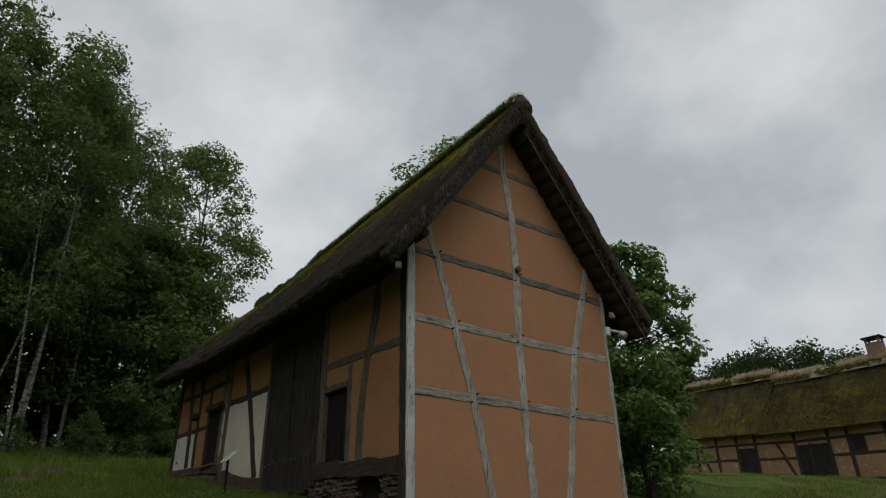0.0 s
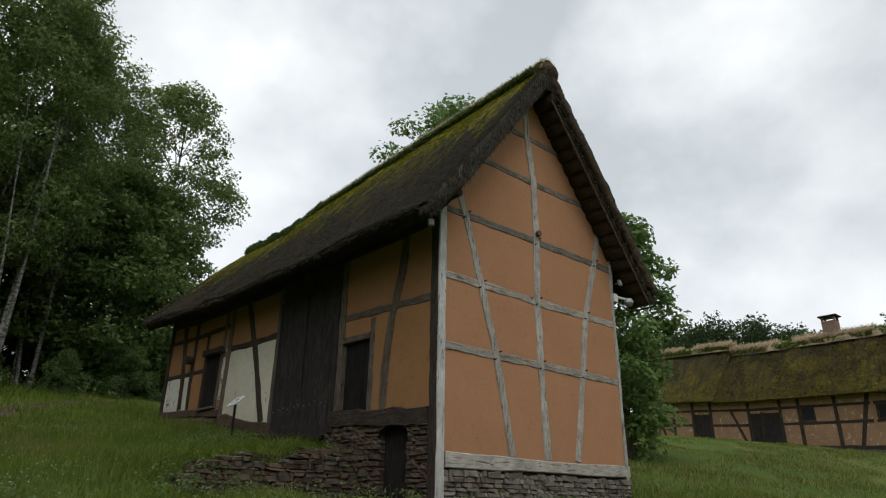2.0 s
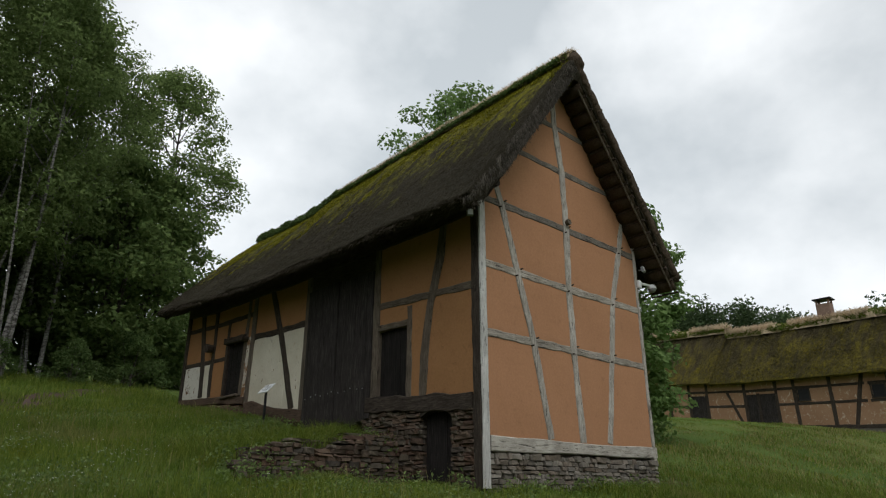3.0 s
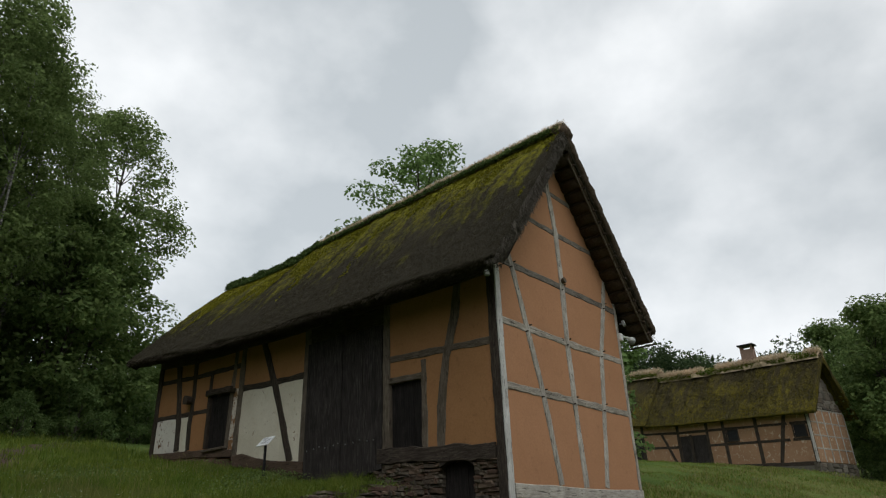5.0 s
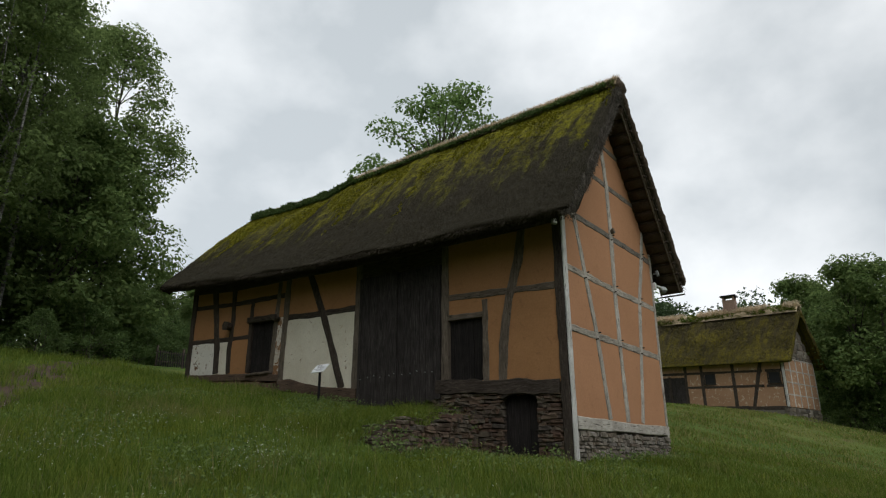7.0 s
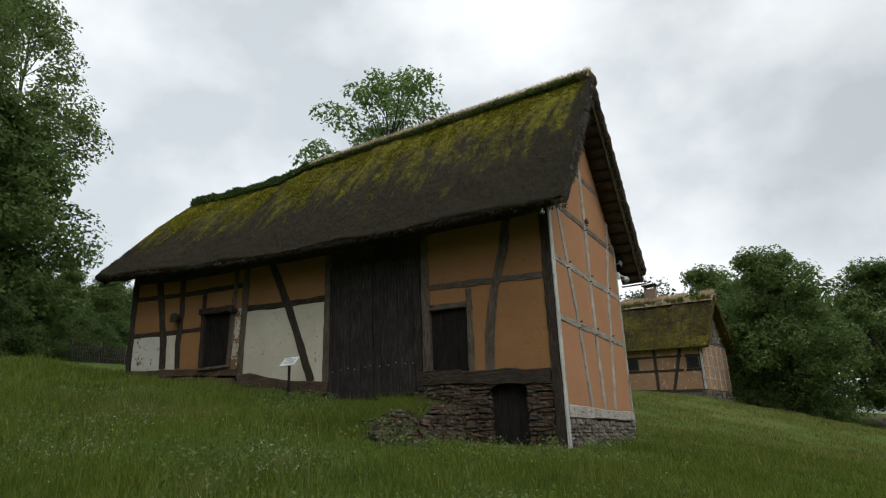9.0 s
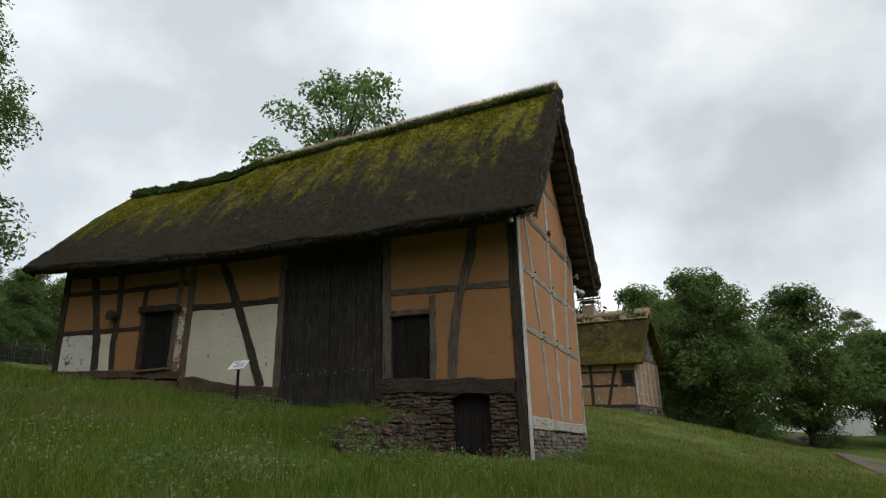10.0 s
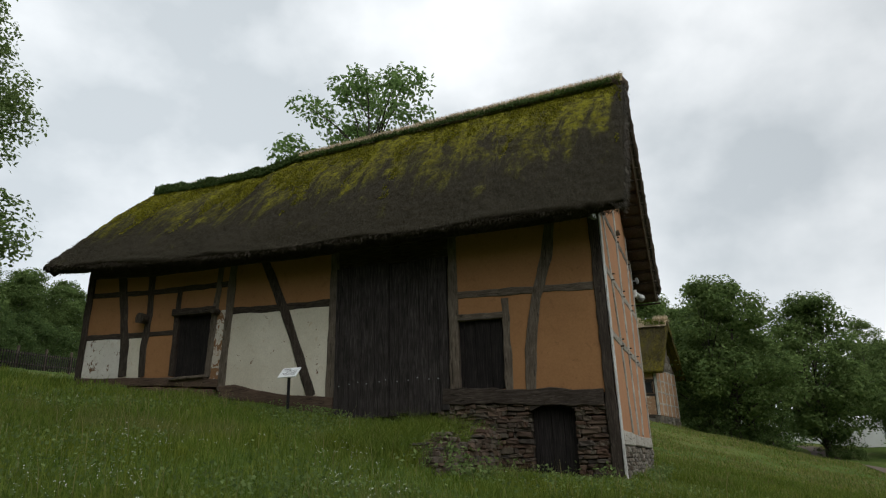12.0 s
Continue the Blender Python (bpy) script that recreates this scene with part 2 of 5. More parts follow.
SILL_RED = timber("red_brown_sill", (0.05, 0.033, 0.023), (0.115, 0.077, 0.054), (0.18, 0.13, 0.096), (9, 0.9, 9))
FOOTING = stone_material("red_earth_footing", (0.16, 0.095, 0.06), (0.20, 0.13, 0.085), (0.13, 0.08, 0.054))
BROWN_TIMBER = timber("brown_grey_oak", (0.056, 0.043, 0.032), (0.145, 0.117, 0.088), (0.25, 0.212, 0.168))
BROWN_RAIL = timber("brown_grey_oak_rail", (0.056, 0.043, 0.032), (0.145, 0.117, 0.088), (0.25, 0.212, 0.168), (9, 0.9, 9))
PLANK = timber("black_brown_planks", (0.013, 0.010, 0.009), (0.034, 0.029, 0.027), (0.15, 0.132, 0.122), (14, 14, 0.6))
PLANK_BLACK = timber("tarred_planks", (0.007, 0.006, 0.006), (0.017, 0.014, 0.013), (0.06, 0.051, 0.046), (14, 14, 0.6))
STONE = stone_material("rubble_sandstone", (0.07, 0.05, 0.036), (0.115, 0.067, 0.044), (0.085, 0.07, 0.052), (0.15, 0.10, 0.068), (0.06, 0.05, 0.041), (0.135, 0.112, 0.082), (0.10, 0.06, 0.043))
GREY_STONE = stone_material("grey_rubble", (0.11, 0.095, 0.075), (0.20, 0.175, 0.145), (0.15, 0.115, 0.085), (0.28, 0.25, 0.21), (0.11, 0.098, 0.085))
MORTAR = plain("earth_mortar", (0.05, 0.038, 0.028), 0.95, 0, 0.5, 14)
THATCH = thatch_material("mossy_thatch", (0.020, 0.017, 0.011), (0.074, 0.064, 0.042), (0.31, 0.29, 0.022), 7.5, 10.2, 1.0, 8.62)
THATCH_UNDER = thatch_material("thatch_underside", (0.045, 0.032, 0.022), (0.145, 0.108, 0.076), (0.05, 0.04, 0.02), 90, 100)
FAR_THATCH = thatch_material("green_mossy_thatch", (0.026, 0.021, 0.012), (0.105, 0.086, 0.045), (0.24, 0.20, 0.018), 13.0, 6.4, 0.8)
STRAW = plain("dry_straw", (0.62, 0.47, 0.32), 0.9, 0, 0.45, 20)
DARK_STRAW = plain("dark_old_straw", (0.075, 0.058, 0.04), 0.95, 0, 0.5, 20)
VERGE_STRAW = leaf_material("verge_straw", (0.03, 0.025, 0.02), (0.20, 0.172, 0.142), 0.0)
STUBBLE = leaf_material("thatch_straw_ends", (0.022, 0.018, 0.012), (0.085, 0.074, 0.048), 0.0)
HOUSE_STUBBLE = leaf_material("mossy_straw_ends", (0.03, 0.024, 0.013), (0.12, 0.102, 0.045), 0.0)
WHITE_PLASTIC = plain("white_plastic", (0.75, 0.76, 0.76), 0.35, 0, 0.08)
GREY_PLASTIC = plain("grey_plastic", (0.30, 0.31, 0.32), 0.4, 0, 0.1)
SMOKED = plain("smoked_dome", (0.25, 0.25, 0.25), 0.12, 0, 0.1)
STEEL = plain("galvanised_steel", (0.35, 0.36, 0.36), 0.4, 0.9, 0.2)
RUST = plain("rusty_iron", (0.07, 0.04, 0.025), 0.8, 0.4, 0.5, 30)
PAPER = plain("sign_face", (0.72, 0.74, 0.74), 0.3, 0, 0.06)
INK = plain("grey_print", (0.22, 0.22, 0.23), 0.5, 0, 0.1)
BRICK = stone_material("chimney_brick", (0.30, 0.17, 0.12), (0.36, 0.22, 0.16), (0.28, 0.20, 0.16))
LEAD = plain("dark_sheet_metal", (0.03, 0.03, 0.033), 0.5, 0.6, 0.3)
CANVAS = plain("white_canvas", (0.88, 0.88, 0.87), 0.6, 0, 0.1, 1.5)
ASPHALT = plain("reddish_asphalt", (0.105, 0.074, 0.056), 0.9, 0, 0.35, 3)
BIRCH_BARK = bark_material("birch_bark", (0.05, 0.045, 0.04), (0.27, 0.26, 0.24), 5.0, (1, 1, 2.5))
BARK = bark_material("grey_brown_bark", (0.03, 0.025, 0.02), (0.11, 0.095, 0.08), 7.0)
LEAF = leaf_material("forest_leaves", (0.11, 0.16, 0.052), (0.235, 0.305, 0.108), 0.5)
LEAF_DARK = leaf_material("shaded_leaves", (0.065, 0.112, 0.036), (0.155, 0.215, 0.074), 0.5)
LEAF_MID = leaf_material("edge_leaves", (0.085, 0.138, 0.042), (0.20, 0.265, 0.088), 0.5)
LEAF_FAR = leaf_material("far_leaves", (0.04, 0.068, 0.03), (0.10, 0.14, 0.06), 0.3)
LEAF_BRIGHT = leaf_material("walnut_leaves", (0.11, 0.19, 0.05), (0.23, 0.33, 0.12), 0.5)
GRASS = leaf_material("meadow_grass", (0.075, 0.128, 0.015), (0.235, 0.28, 0.056), 0.35, True)
SEED = leaf_material("grass_seed_heads", (0.17, 0.17, 0.055), (0.34, 0.30, 0.13), 0.3)
DRY_GRASS = leaf_material("dry_grass", (0.55, 0.42, 0.28), (0.82, 0.67, 0.50), 0.4)
PETAL = plain("white_flower", (0.75, 0.76, 0.70), 0.7, 0, 0.1)

gm = Mat("meadow_soil", 0.97, 0.1)
gv = gm.coords()
gcol = gm.ramp(gm.noise(gv, 0.22, 5, 0.6), (0.3, (0.062, 0.108, 0.018)), (0.5, (0.10, 0.148, 0.030)), (0.72, (0.17, 0.17, 0.055)))
gcol = gm.mix(0.6, gcol, gm.ramp(gm.noise(gv, 9, 6, 0.7), (0.3, (0.35, 0.38, 0.3)), (0.7, (1, 1, 1))), "MULTIPLY")
gcol = gm.mix(gm.math("MULTIPLY", gm.step(gm.noise(gv, 0.5, 4, 0.6), 0.62, 0.70), 0.7), gcol, (0.13, 0.085, 0.05))
gm.bump(gm.noise(gv, 12, 6, 0.7), 1.0, 0.08)
SOIL = gm.done(gcol)

# ---- mesh helpers ----


def thing(name, label="", category="", group="", kind="", at=(0, 0, 0)):
    ob = new(name)
    ob.location = at
    ob.empty_display_size = 0.2
    return tagged(ob, label, category, group, kind)


def attach(ob, parent):
    if parent is not None:
        ob.parent = parent
        ob.matrix_parent_inverse = Matrix.Translation(-parent.location) if parent.type == "EMPTY" else Matrix()
    return ob


def part(name, bm, material, parent=None, label="", smooth=False):
    me = bpy.data.meshes.new(name)
    bm.normal_update()
    bm.to_mesh(me)
    bm.free()
    me.materials.append(material)
    if smooth:
        me.shade_smooth()
    ob = new(name, me)
    if label:
        ob["label"] = label
    return attach(ob, parent)


def raw(name, verts, faces, material, parent=None, label="", smooth=False, kind=""):
    """A mesh object straight from arrays; faces all of one length."""
    verts, faces = np.asarray(verts, dtype=np.float32), np.asarray(faces, dtype=np.int32)
    me = bpy.data.meshes.new(name)
    n, k = faces.shape
    me.vertices.add(len(verts))
    me.vertices.foreach_set("co", verts.ravel())
    me.loops.add(n * k)
    me.loops.foreach_set("vertex_index", faces.ravel())
    me.polygons.add(n)
    me.polygons.foreach_set("loop_start", np.arange(0, n * k, k, dtype=np.int32))
    me.update(calc_edges=True)
    me.validate()
    me.materials.append(material)
    if smooth:
        me.shade_smooth()
    ob = new(name, me)
    tagged(ob, label, kind=kind)
    return attach(ob, parent)


def box(bm, lo, hi, bevel=0.0):
    lo, hi = Vector(lo), Vector(hi)
    r = bmesh.ops.create_cube(bm, size=1.0, matrix=Matrix.LocRotScale((lo + hi) / 2, None, hi - lo))
    if bevel:
        es = {e for v in r["verts"] for e in v.link_edges}
        bmesh.ops.bevel(bm, geom=list(es), offset=bevel, segments=1, affect="EDGES")
    return bm


def one_box(lo, hi, bevel=0.0):
    return box(bmesh.new(), lo, hi, bevel)


def cyl(bm, p0, p1, r0, r1=None, seg=12):
    p0, p1 = Vector(p0), Vector(p1)
    d = p1 - p0
    q = d.to_track_quat("Z", "Y")
    bmesh.ops.create_cone(bm, cap_ends=True, segments=seg, radius1=r0, radius2=r0 if r1 is None else r1, depth=d.length,
                          matrix=Matrix.LocRotScale((p0 + p1) / 2, q, None))
    return bm


def hewn(points, width, front, back, place, seed=0, rough=0.012, step=0.22):
    """A hand-hewn timber along a line of (s, z) on a wall: uneven width, chamfered face. place(s, z, d) gives the world place at depth d in front of the wall."""
    rnd = random.Random(seed)
    line = []
    for (s0, z0), (s1, z1) in zip(points, points[1:]):
        n = max(1, round(math.hypot(s1 - s0, z1 - z0) / step))
        line += [(s0 + (s1 - s0) * i / n, z0 + (z1 - z0) * i / n) for i in range(n)]
    line.append(points[-1])
    bm = bmesh.new()
    rings = []
    for i, (s, z) in enumerate(line):
        a, b = line[max(0, i - 1)], line[min(len(line) - 1, i + 1)]
        t = Vector((b[0] - a[0], b[1] - a[1])).normalized()
        n = Vector((-t.y, t.x))
        w = width / 2 * (1 + 0.06 * math.sin(i * 0.7 + seed))
        l, r = w + rnd.uniform(-rough, rough), w + rnd.uniform(-rough, rough)
        f = front + rnd.uniform(-0.003, 0.003)
        c = 0.014
        prof = ((-l, back), (-l, f - c), (-l + c, f), (r - c, f), (r, f - c), (r, back))
        rings.append([bm.verts.new(place(s + n.x * o, z + n.y * o, d)) for o, d in prof])
    for p, q in zip(rings, rings[1:]):
        for k in range(6):
            bm.faces.new((p[k], p[(k + 1) % 6], q[(k + 1) % 6], q[k]))
    bm.faces.new(rings[0])
    bm.faces.new(rings[-1][::-1])
    bmesh.ops.recalc_face_normals(bm, faces=bm.faces)
    return bm


def slab(poly, front, back, place, bulge=0.006, seed=0, cell=0.16):
    """A plaster infill between timbers: a quad (s, z) x 4, gently bulging and uneven."""
    (a, b, c, d) = [Vector(p) for p in poly]
    nu, nv = max(2, round((b - a).length / cell)), max(2, round((d - a).length / cell))
    bm = bmesh.new()
    g = []
    for j in range(nv + 1):
        row = []
        for i in range(nu + 1):
            u, v = i / nu, j / nv
            p = (a * (1 - u) + b * u) * (1 - v) + (d * (1 - u) + c * u) * v
            e = bulge * min(1, 4 * u * (1 - u) * 2) * min(1, 4 * v * (1 - v) * 2)
            e += 0.008 * noise.noise(Vector((p.x * 2.1 + seed, p.y * 2.1, 3.3)))
            row.append(bm.verts.new(place(p.x, p.y, front + e)))
        g.append(row)
    for j in range(nv):
        for i in range(nu):
            bm.faces.new((g[j][i], g[j][i + 1], g[j + 1][i + 1], g[j + 1][i]))
    rim = [g[0][i] for i in range(nu)] + [g[j][nu] for j in range(nv)] + [g[nv][i] for i in range(nu, 0, -1)] + [g[j][0] for j in range(nv, 0, -1)]
    bp = [bm.verts.new(place(p.x, p.y, back)) for p in (a, b, c, d)]
    bm.faces.new(bp[::-1])
    cor = [0, nu, nu + nv, 2 * nu + nv, len(rim)]
    for k in range(4):
        seq = rim[cor[k]:cor[k + 1]] + [rim[cor[k + 1] % len(rim)]]
        bm.faces.new(seq[::-1] + [bp[k], bp[(k + 1) % 4]])
    bmesh.ops.recalc_face_normals(bm, faces=bm.faces)
    return bm


def tubes(lines, seg=6):
    """Verts and quads of tapered tubes; each line is a list of (point, radius)."""
    vs, fs = [], []
    for line in lines:
        base = len(vs)
        for i, (p, r) in enumerate(line):
            a, b = line[max(0, i - 1)][0], line[min(len(line) - 1, i + 1)][0]
            q = (Vector(b) - Vector(a)).to_track_quat("Z", "Y")
            for k in range(seg):
                t = 2 * math.pi * k / seg
                vs.append(Vector(p) + q @ Vector((r * math.cos(t), r * math.sin(t), 0)))
        for i in range(len(line) - 1):
            for k in range(seg):
                o = base + i * seg
                fs.append((o + k, o + (k + 1) % seg, o + seg + (k + 1) % seg, o + seg + k))
    return vs, fs


def leaves(centres, size, rng, droop=0.25, aspect=0.55, facing=None):
    """Verts and quads of lens-shaped leaves at the given places; facing: the way each leaf's upper side looks, roughly."""
    n = len(centres)
    if facing is None:
        facing = np.array([0, 0, 0.6]) * np.ones((n, 1))
    f = facing + rng.normal(size=(n, 3)) * 0.55
    f /= np.linalg.norm(f, axis=1)[:, None]
    d = rng.normal(size=(n, 3))
    d[:, 2] -= droop
    d -= f * (d * f).sum(1)[:, None]
    d /= np.linalg.norm(d, axis=1)[:, None]
    o = np.cross(f, d)
    s = (size * rng.uniform(0.6, 1.35, n))[:, None]
    v = np.stack([centres - d * s * 0.5, centres + o * s * aspect * 0.5 - d * s * 0.05, centres + d * s * 0.5, centres - o * s * aspect * 0.5 - d * s * 0.05], 1)
    return v.reshape(-1, 3), np.arange(4 * n).reshape(-1, 4)


# ---- terrain ----
HEIGHTS = ((0, 0, 0.0), (-3, 1.5, -0.02), (-6.5, 5, 0.05), (-6.2, 8, 0.25), (5.5, 8.6, 1.42), (11, 8.6, 1.52), (5.8, 12.5, 2.62), (5.8, 15, 2.84), (5.8, 17.6, 3.5),
           (5.8, 22.4, 3.93), (2.7, 12.2, 2.1), (-3, 14, 1.6), (4, 33, 6.0), (12, 42, 7.3), (-14, 30, 4.6), (36, 10, 3.95), (39, 25, 6.1), (40.3, 9.4, 3.6), (24, 14, 3.7), (26, 5, 1.45),
           (43, 0.4, 1.45), (29, -0.6, 0.75), (50, 5.7, 2.5), (62, -4, 2.7), (60, 40, 10.0), (20, -12, -1.2), (-20, -10, -1.6), (16, 30, 5.6))


def spline_weights():
    p = np.array(HEIGHTS, dtype=float)
    d = np.linalg.norm(p[:, None, :2] - p[None, :, :2], axis=2)
    n = len(p)
    k = np.where(d > 0, d * d * np.log(d + 1e-9), 0.0) + np.eye(n) * 8.0
    a = np.zeros((n + 3, n + 3))
    a[:n, :n], a[:n, n], a[:n, n + 1:], a[n, :n], a[n + 1:, :n] = k, 1, p[:, :2], 1, p[:, :2].T
    return p, np.linalg.solve(a, np.concatenate([p[:, 2], np.zeros(3)]))


TP, TW = spline_weights()
BANK = 11.1


def terrain(x, y):
    """Height of the ground at arrays x, y."""
    x, y = np.asarray(x, dtype=float), np.asarray(y, dtype=float)
    cx, cy = np.clip(x, -40, 90), np.clip(y, -30, 75)
    d = np.sqrt((cx[..., None] - TP[:, 0]) ** 2 + (cy[..., None] - TP[:, 1]) ** 2)
    z = (np.where(d > 1e-9, d * d * np.log(d + 1e-9), 0) * TW[:len(TP)]).sum(-1) + TW[len(TP)] + TW[len(TP) + 1] * cx + TW[len(TP) + 2] * cy
    # the cellar forecourt, dug into the slope below the bank wall
    side = np.clip((x - 1.6) / 3.2, 0, 1)
    side = side * side * (3 - 2 * side) * (x < 12)
    front = np.clip((y - 8.0) / 2.6, 0, 1) * (y < BANK)
    pit = np.maximum(z - (1.42 + 0.02 * (y - 9)), 0) * side * front
    return z - pit


def lumpy(x, y):
    return 0.05 * np.sin(x * 1.7 + 0.6 * y) * np.cos(y * 1.3 - 0.4 * x) + 0.03 * np.sin(3.1 * x - 2.2 * y)


def ticks(lo, hi, step, far_lo, far_hi):
    mid = list(np.arange(lo, hi + 1e-6, step))
    s, v = step, hi
    while v < far_hi:
        s *= 1.22
        v += s
        mid.append(v)
    s, v = step, lo
    while v > far_lo:
        s *= 1.22
        v -= s
        mid.insert(0, v)
    return np.array(mid)


gx = ticks(-10, 14, 0.3, -900, 1500)
gy = np.sort(np.append(ticks(-2, 26, 0.3, -900, 1500), [BANK - 0.02, BANK + 0.02]))
GX, GY = np.meshgrid(gx, gy)
GZ = terrain(GX, GY) + lumpy(GX, GY) * ((np.abs(GX) < 60) & (np.abs(GY) < 60))
idx = np.arange(GX.size).reshape(GX.shape)
ground = raw("ground", np.stack([GX, GY, GZ], -1).reshape(-1, 3),
             np.stack([idx[:-1, :-1], idx[:-1, 1:], idx[1:, 1:], idx[1:, :-1]], -1).reshape(-1, 4), SOIL, smooth=True, kind="structure",
             label="sloping meadow ground with green grass and bare patches")
ground["category"] = "ground"


def ground_at(x, y):
    return float(terrain(x, y))

# ---- the thatched barn ----
XF, XB, YG, YE = 5.88, 11.08, 8.92, 22.32
barn = thing("thatched_barn", "half-timbered barn, ochre plaster, mossy thatched roof, on sloping meadow", "barn", at=(XF, YG, 1.6))


def on_gable(s, z, d):
    return (s, YG - d, z)


def on_front(s, z, d):
    return (XF - d, s, z)


def on_back(s, z, d):
    return (XB + d, s, z)


def on_end(s, z, d):
    return (s, YE + d, z)


def bend(points, v):
    return float(np.interp(v, [p[0] for p in points], [p[1] for p in points]))


EAVE = ((8.4, 6.33), (12, 6.40), (17, 6.58), (20, 6.82), (23.1, 7.12))
RIDGE = ((8.4, 10.90), (12, 10.81), (17.7, 10.66), (18.7, 10.43), (21, 10.47), (23.1, 10.6))
MID, HALF, THICK = 8.5, 3.47, 0.60


def slope_at(y):
    return (bend(RIDGE, y) - bend(EAVE, y)) / HALF


def under(x, y):
    """Height of the thatch's underside over a place."""
    return bend(RIDGE, y) - THICK - slope_at(y) * abs(x - MID)


def roof_mesh(y0, y1, ny, ns, eave, ridge, mid, half, thick, seed, wobble=0.035, top_round=0.13):
    """Verts, quads and uv of a thick thatch coat, lofted along y, with rounded eaves and uneven surface."""
    vs, uv, rows = [], [], []
    for j in range(ny + 1):
        y = y0 + (y1 - y0) * j / ny
        ze, zr = eave(y), ridge(y)
        k = (zr - ze) / half
        ln = math.hypot(half, zr - ze)
        nx, nz = (zr - ze) / ln, half / ln
        prof = []
        for i in range(2 * ns + 1):
            u = i / ns - 1
            x = half * u
            z = zr - k * math.sqrt(x * x + top_round * top_round) + k * (math.sqrt(half * half + top_round * top_round) - half) * abs(u)
            z += 0.06 * math.sin(math.pi * abs(u))
            prof.append((mid + x, z, (1 - abs(u)) * ln * (1 if u < 0 else -1), (nx if u > 0 else -nx, nz) if abs(u) > 0.02 else (0, 1), 1))
        e = 0.60 * thick / math.hypot(1, k) * 1.35
        tip = [(half + 0.005, ze - 0.05), (half - e * 0.3, ze - 0.10), (half - e * 0.8, ze - 0.10)]
        right = [(mid + a, b, -ln - 0.1 * n, (0, -1), 0.6) for n, (a, b) in enumerate(tip)]
        inner = [(mid + half * u, zr - thick - k * half * abs(u), ln, (0, -1), 0.3) for u in (0.86, 0.6, 0.3, 0, -0.3, -0.6, -0.86)]
        left = [(mid - a, b, ln + 0.1 * n, (0, -1), 0.6) for n, (a, b) in enumerate(tip)][::-1]
        prof = prof + right + inner + left
        row = []
        for x, z, v, (ax, az), amount in prof:
            q = Vector((x * 0.9 + seed, y * 0.9, z * 0.9))
            h = amount * wobble * (noise.noise(q) * 1.3 + 0.8 * noise.noise(q * 3.1) + 0.7 * noise.noise(q * 9.0) + 0.5 * noise.noise(q * 23.0))
            row.append(len(vs))
            vs.append((x + ax * h, y + (0.03 * noise.noise(q * 5) if j in (0, ny) else 0), z + az * h))
            uv.append((y, v))
        rows.append(row)
    n = len(rows[0])
    fs = [(a[i], a[(i + 1) % n], b[(i + 1) % n], b[i]) for a, b in zip(rows, rows[1:]) for i in range(n)]
    ns2 = 2 * ns + 1
    for row, out in ((rows[0], -1), (rows[-1], 1)):
        # a rounded, uneven verge between the outer coat and the underside
        steps = [row[:ns2]]
        for drop, push in ((0.28, 0.045), (0.62, 0.05), (0.97, 0.0)):
            line = []
            for i in range(ns2):
                x, y, z = vs[row[i]]
                u = abs(x - mid) / half
                t = thick * min(1.0, (1 - u) / 0.13 + 0.2) * drop
                q = Vector((x * 3, z * 3, drop * 9 + seed))
                line.append(len(vs))
                vs.append((x, y + out * (push + 0.03 * noise.noise(q) + 0.02 * noise.noise(q * 4)), z - max(0.0, t)))
                uv.append((x * 0.6, z))
            steps.append(line)
        for a, b in zip(steps, steps[1:]):
            for i in range(ns2 - 1):
                f = (a[i], a[i + 1], b[i + 1], b[i])
                fs.append(f if out > 0 else f[::-1])
    return vs, fs, uv


def with_uv(ob, uv):
    layer = ob.data.uv_layers.new(name="UVMap")
    li = np.empty(len(ob.data.loops), dtype=np.int32)
    ob.data.loops.foreach_get("vertex_index", li)
    layer.data.foreach_set("uv", np.asarray(uv, dtype=np.float32)[li].ravel())


vs, fs, uv = roof_mesh(8.33, 23.08, 300, 80, lambda y: bend(EAVE, y) + 0.03 * math.sin(y * 1.9), lambda y: bend(RIDGE, y) + 0.02 * math.sin(y * 2.3), MID, HALF, THICK, 0.0)
roof = raw("thatched_roof", vs, fs, THATCH, barn, "thick dark thatch with yellow-green moss below the ridge", smooth=True)
with_uv(roof, uv)


def strands(name, spots, dirs, length, width, material, parent, label, rng, spread=0.35):
    """Loose straws: thin tapering strips from the given places."""
    p, d = np.asarray(spots, dtype=float), np.asarray(dirs, dtype=float)
    n = len(p)
    d = d + rng.normal(size=(n, 3)) * spread
    d /= np.linalg.norm(d, axis=1)[:, None]
    o = np.cross(d, rng.normal(size=(n, 3)))
    o /= np.linalg.norm(o, axis=1)[:, None]
    ln = (length * rng.uniform(0.4, 1.3, n))[:, None]
    v = np.stack([p - o * width, p + o * width, p + d * ln + o * width * 0.3, p + d * ln - o * width * 0.3], 1)
    return raw(name, v.reshape(-1, 3), np.arange(4 * n).reshape(-1, 4), material, parent, label, kind="stuff")


rng = np.random.default_rng(3)
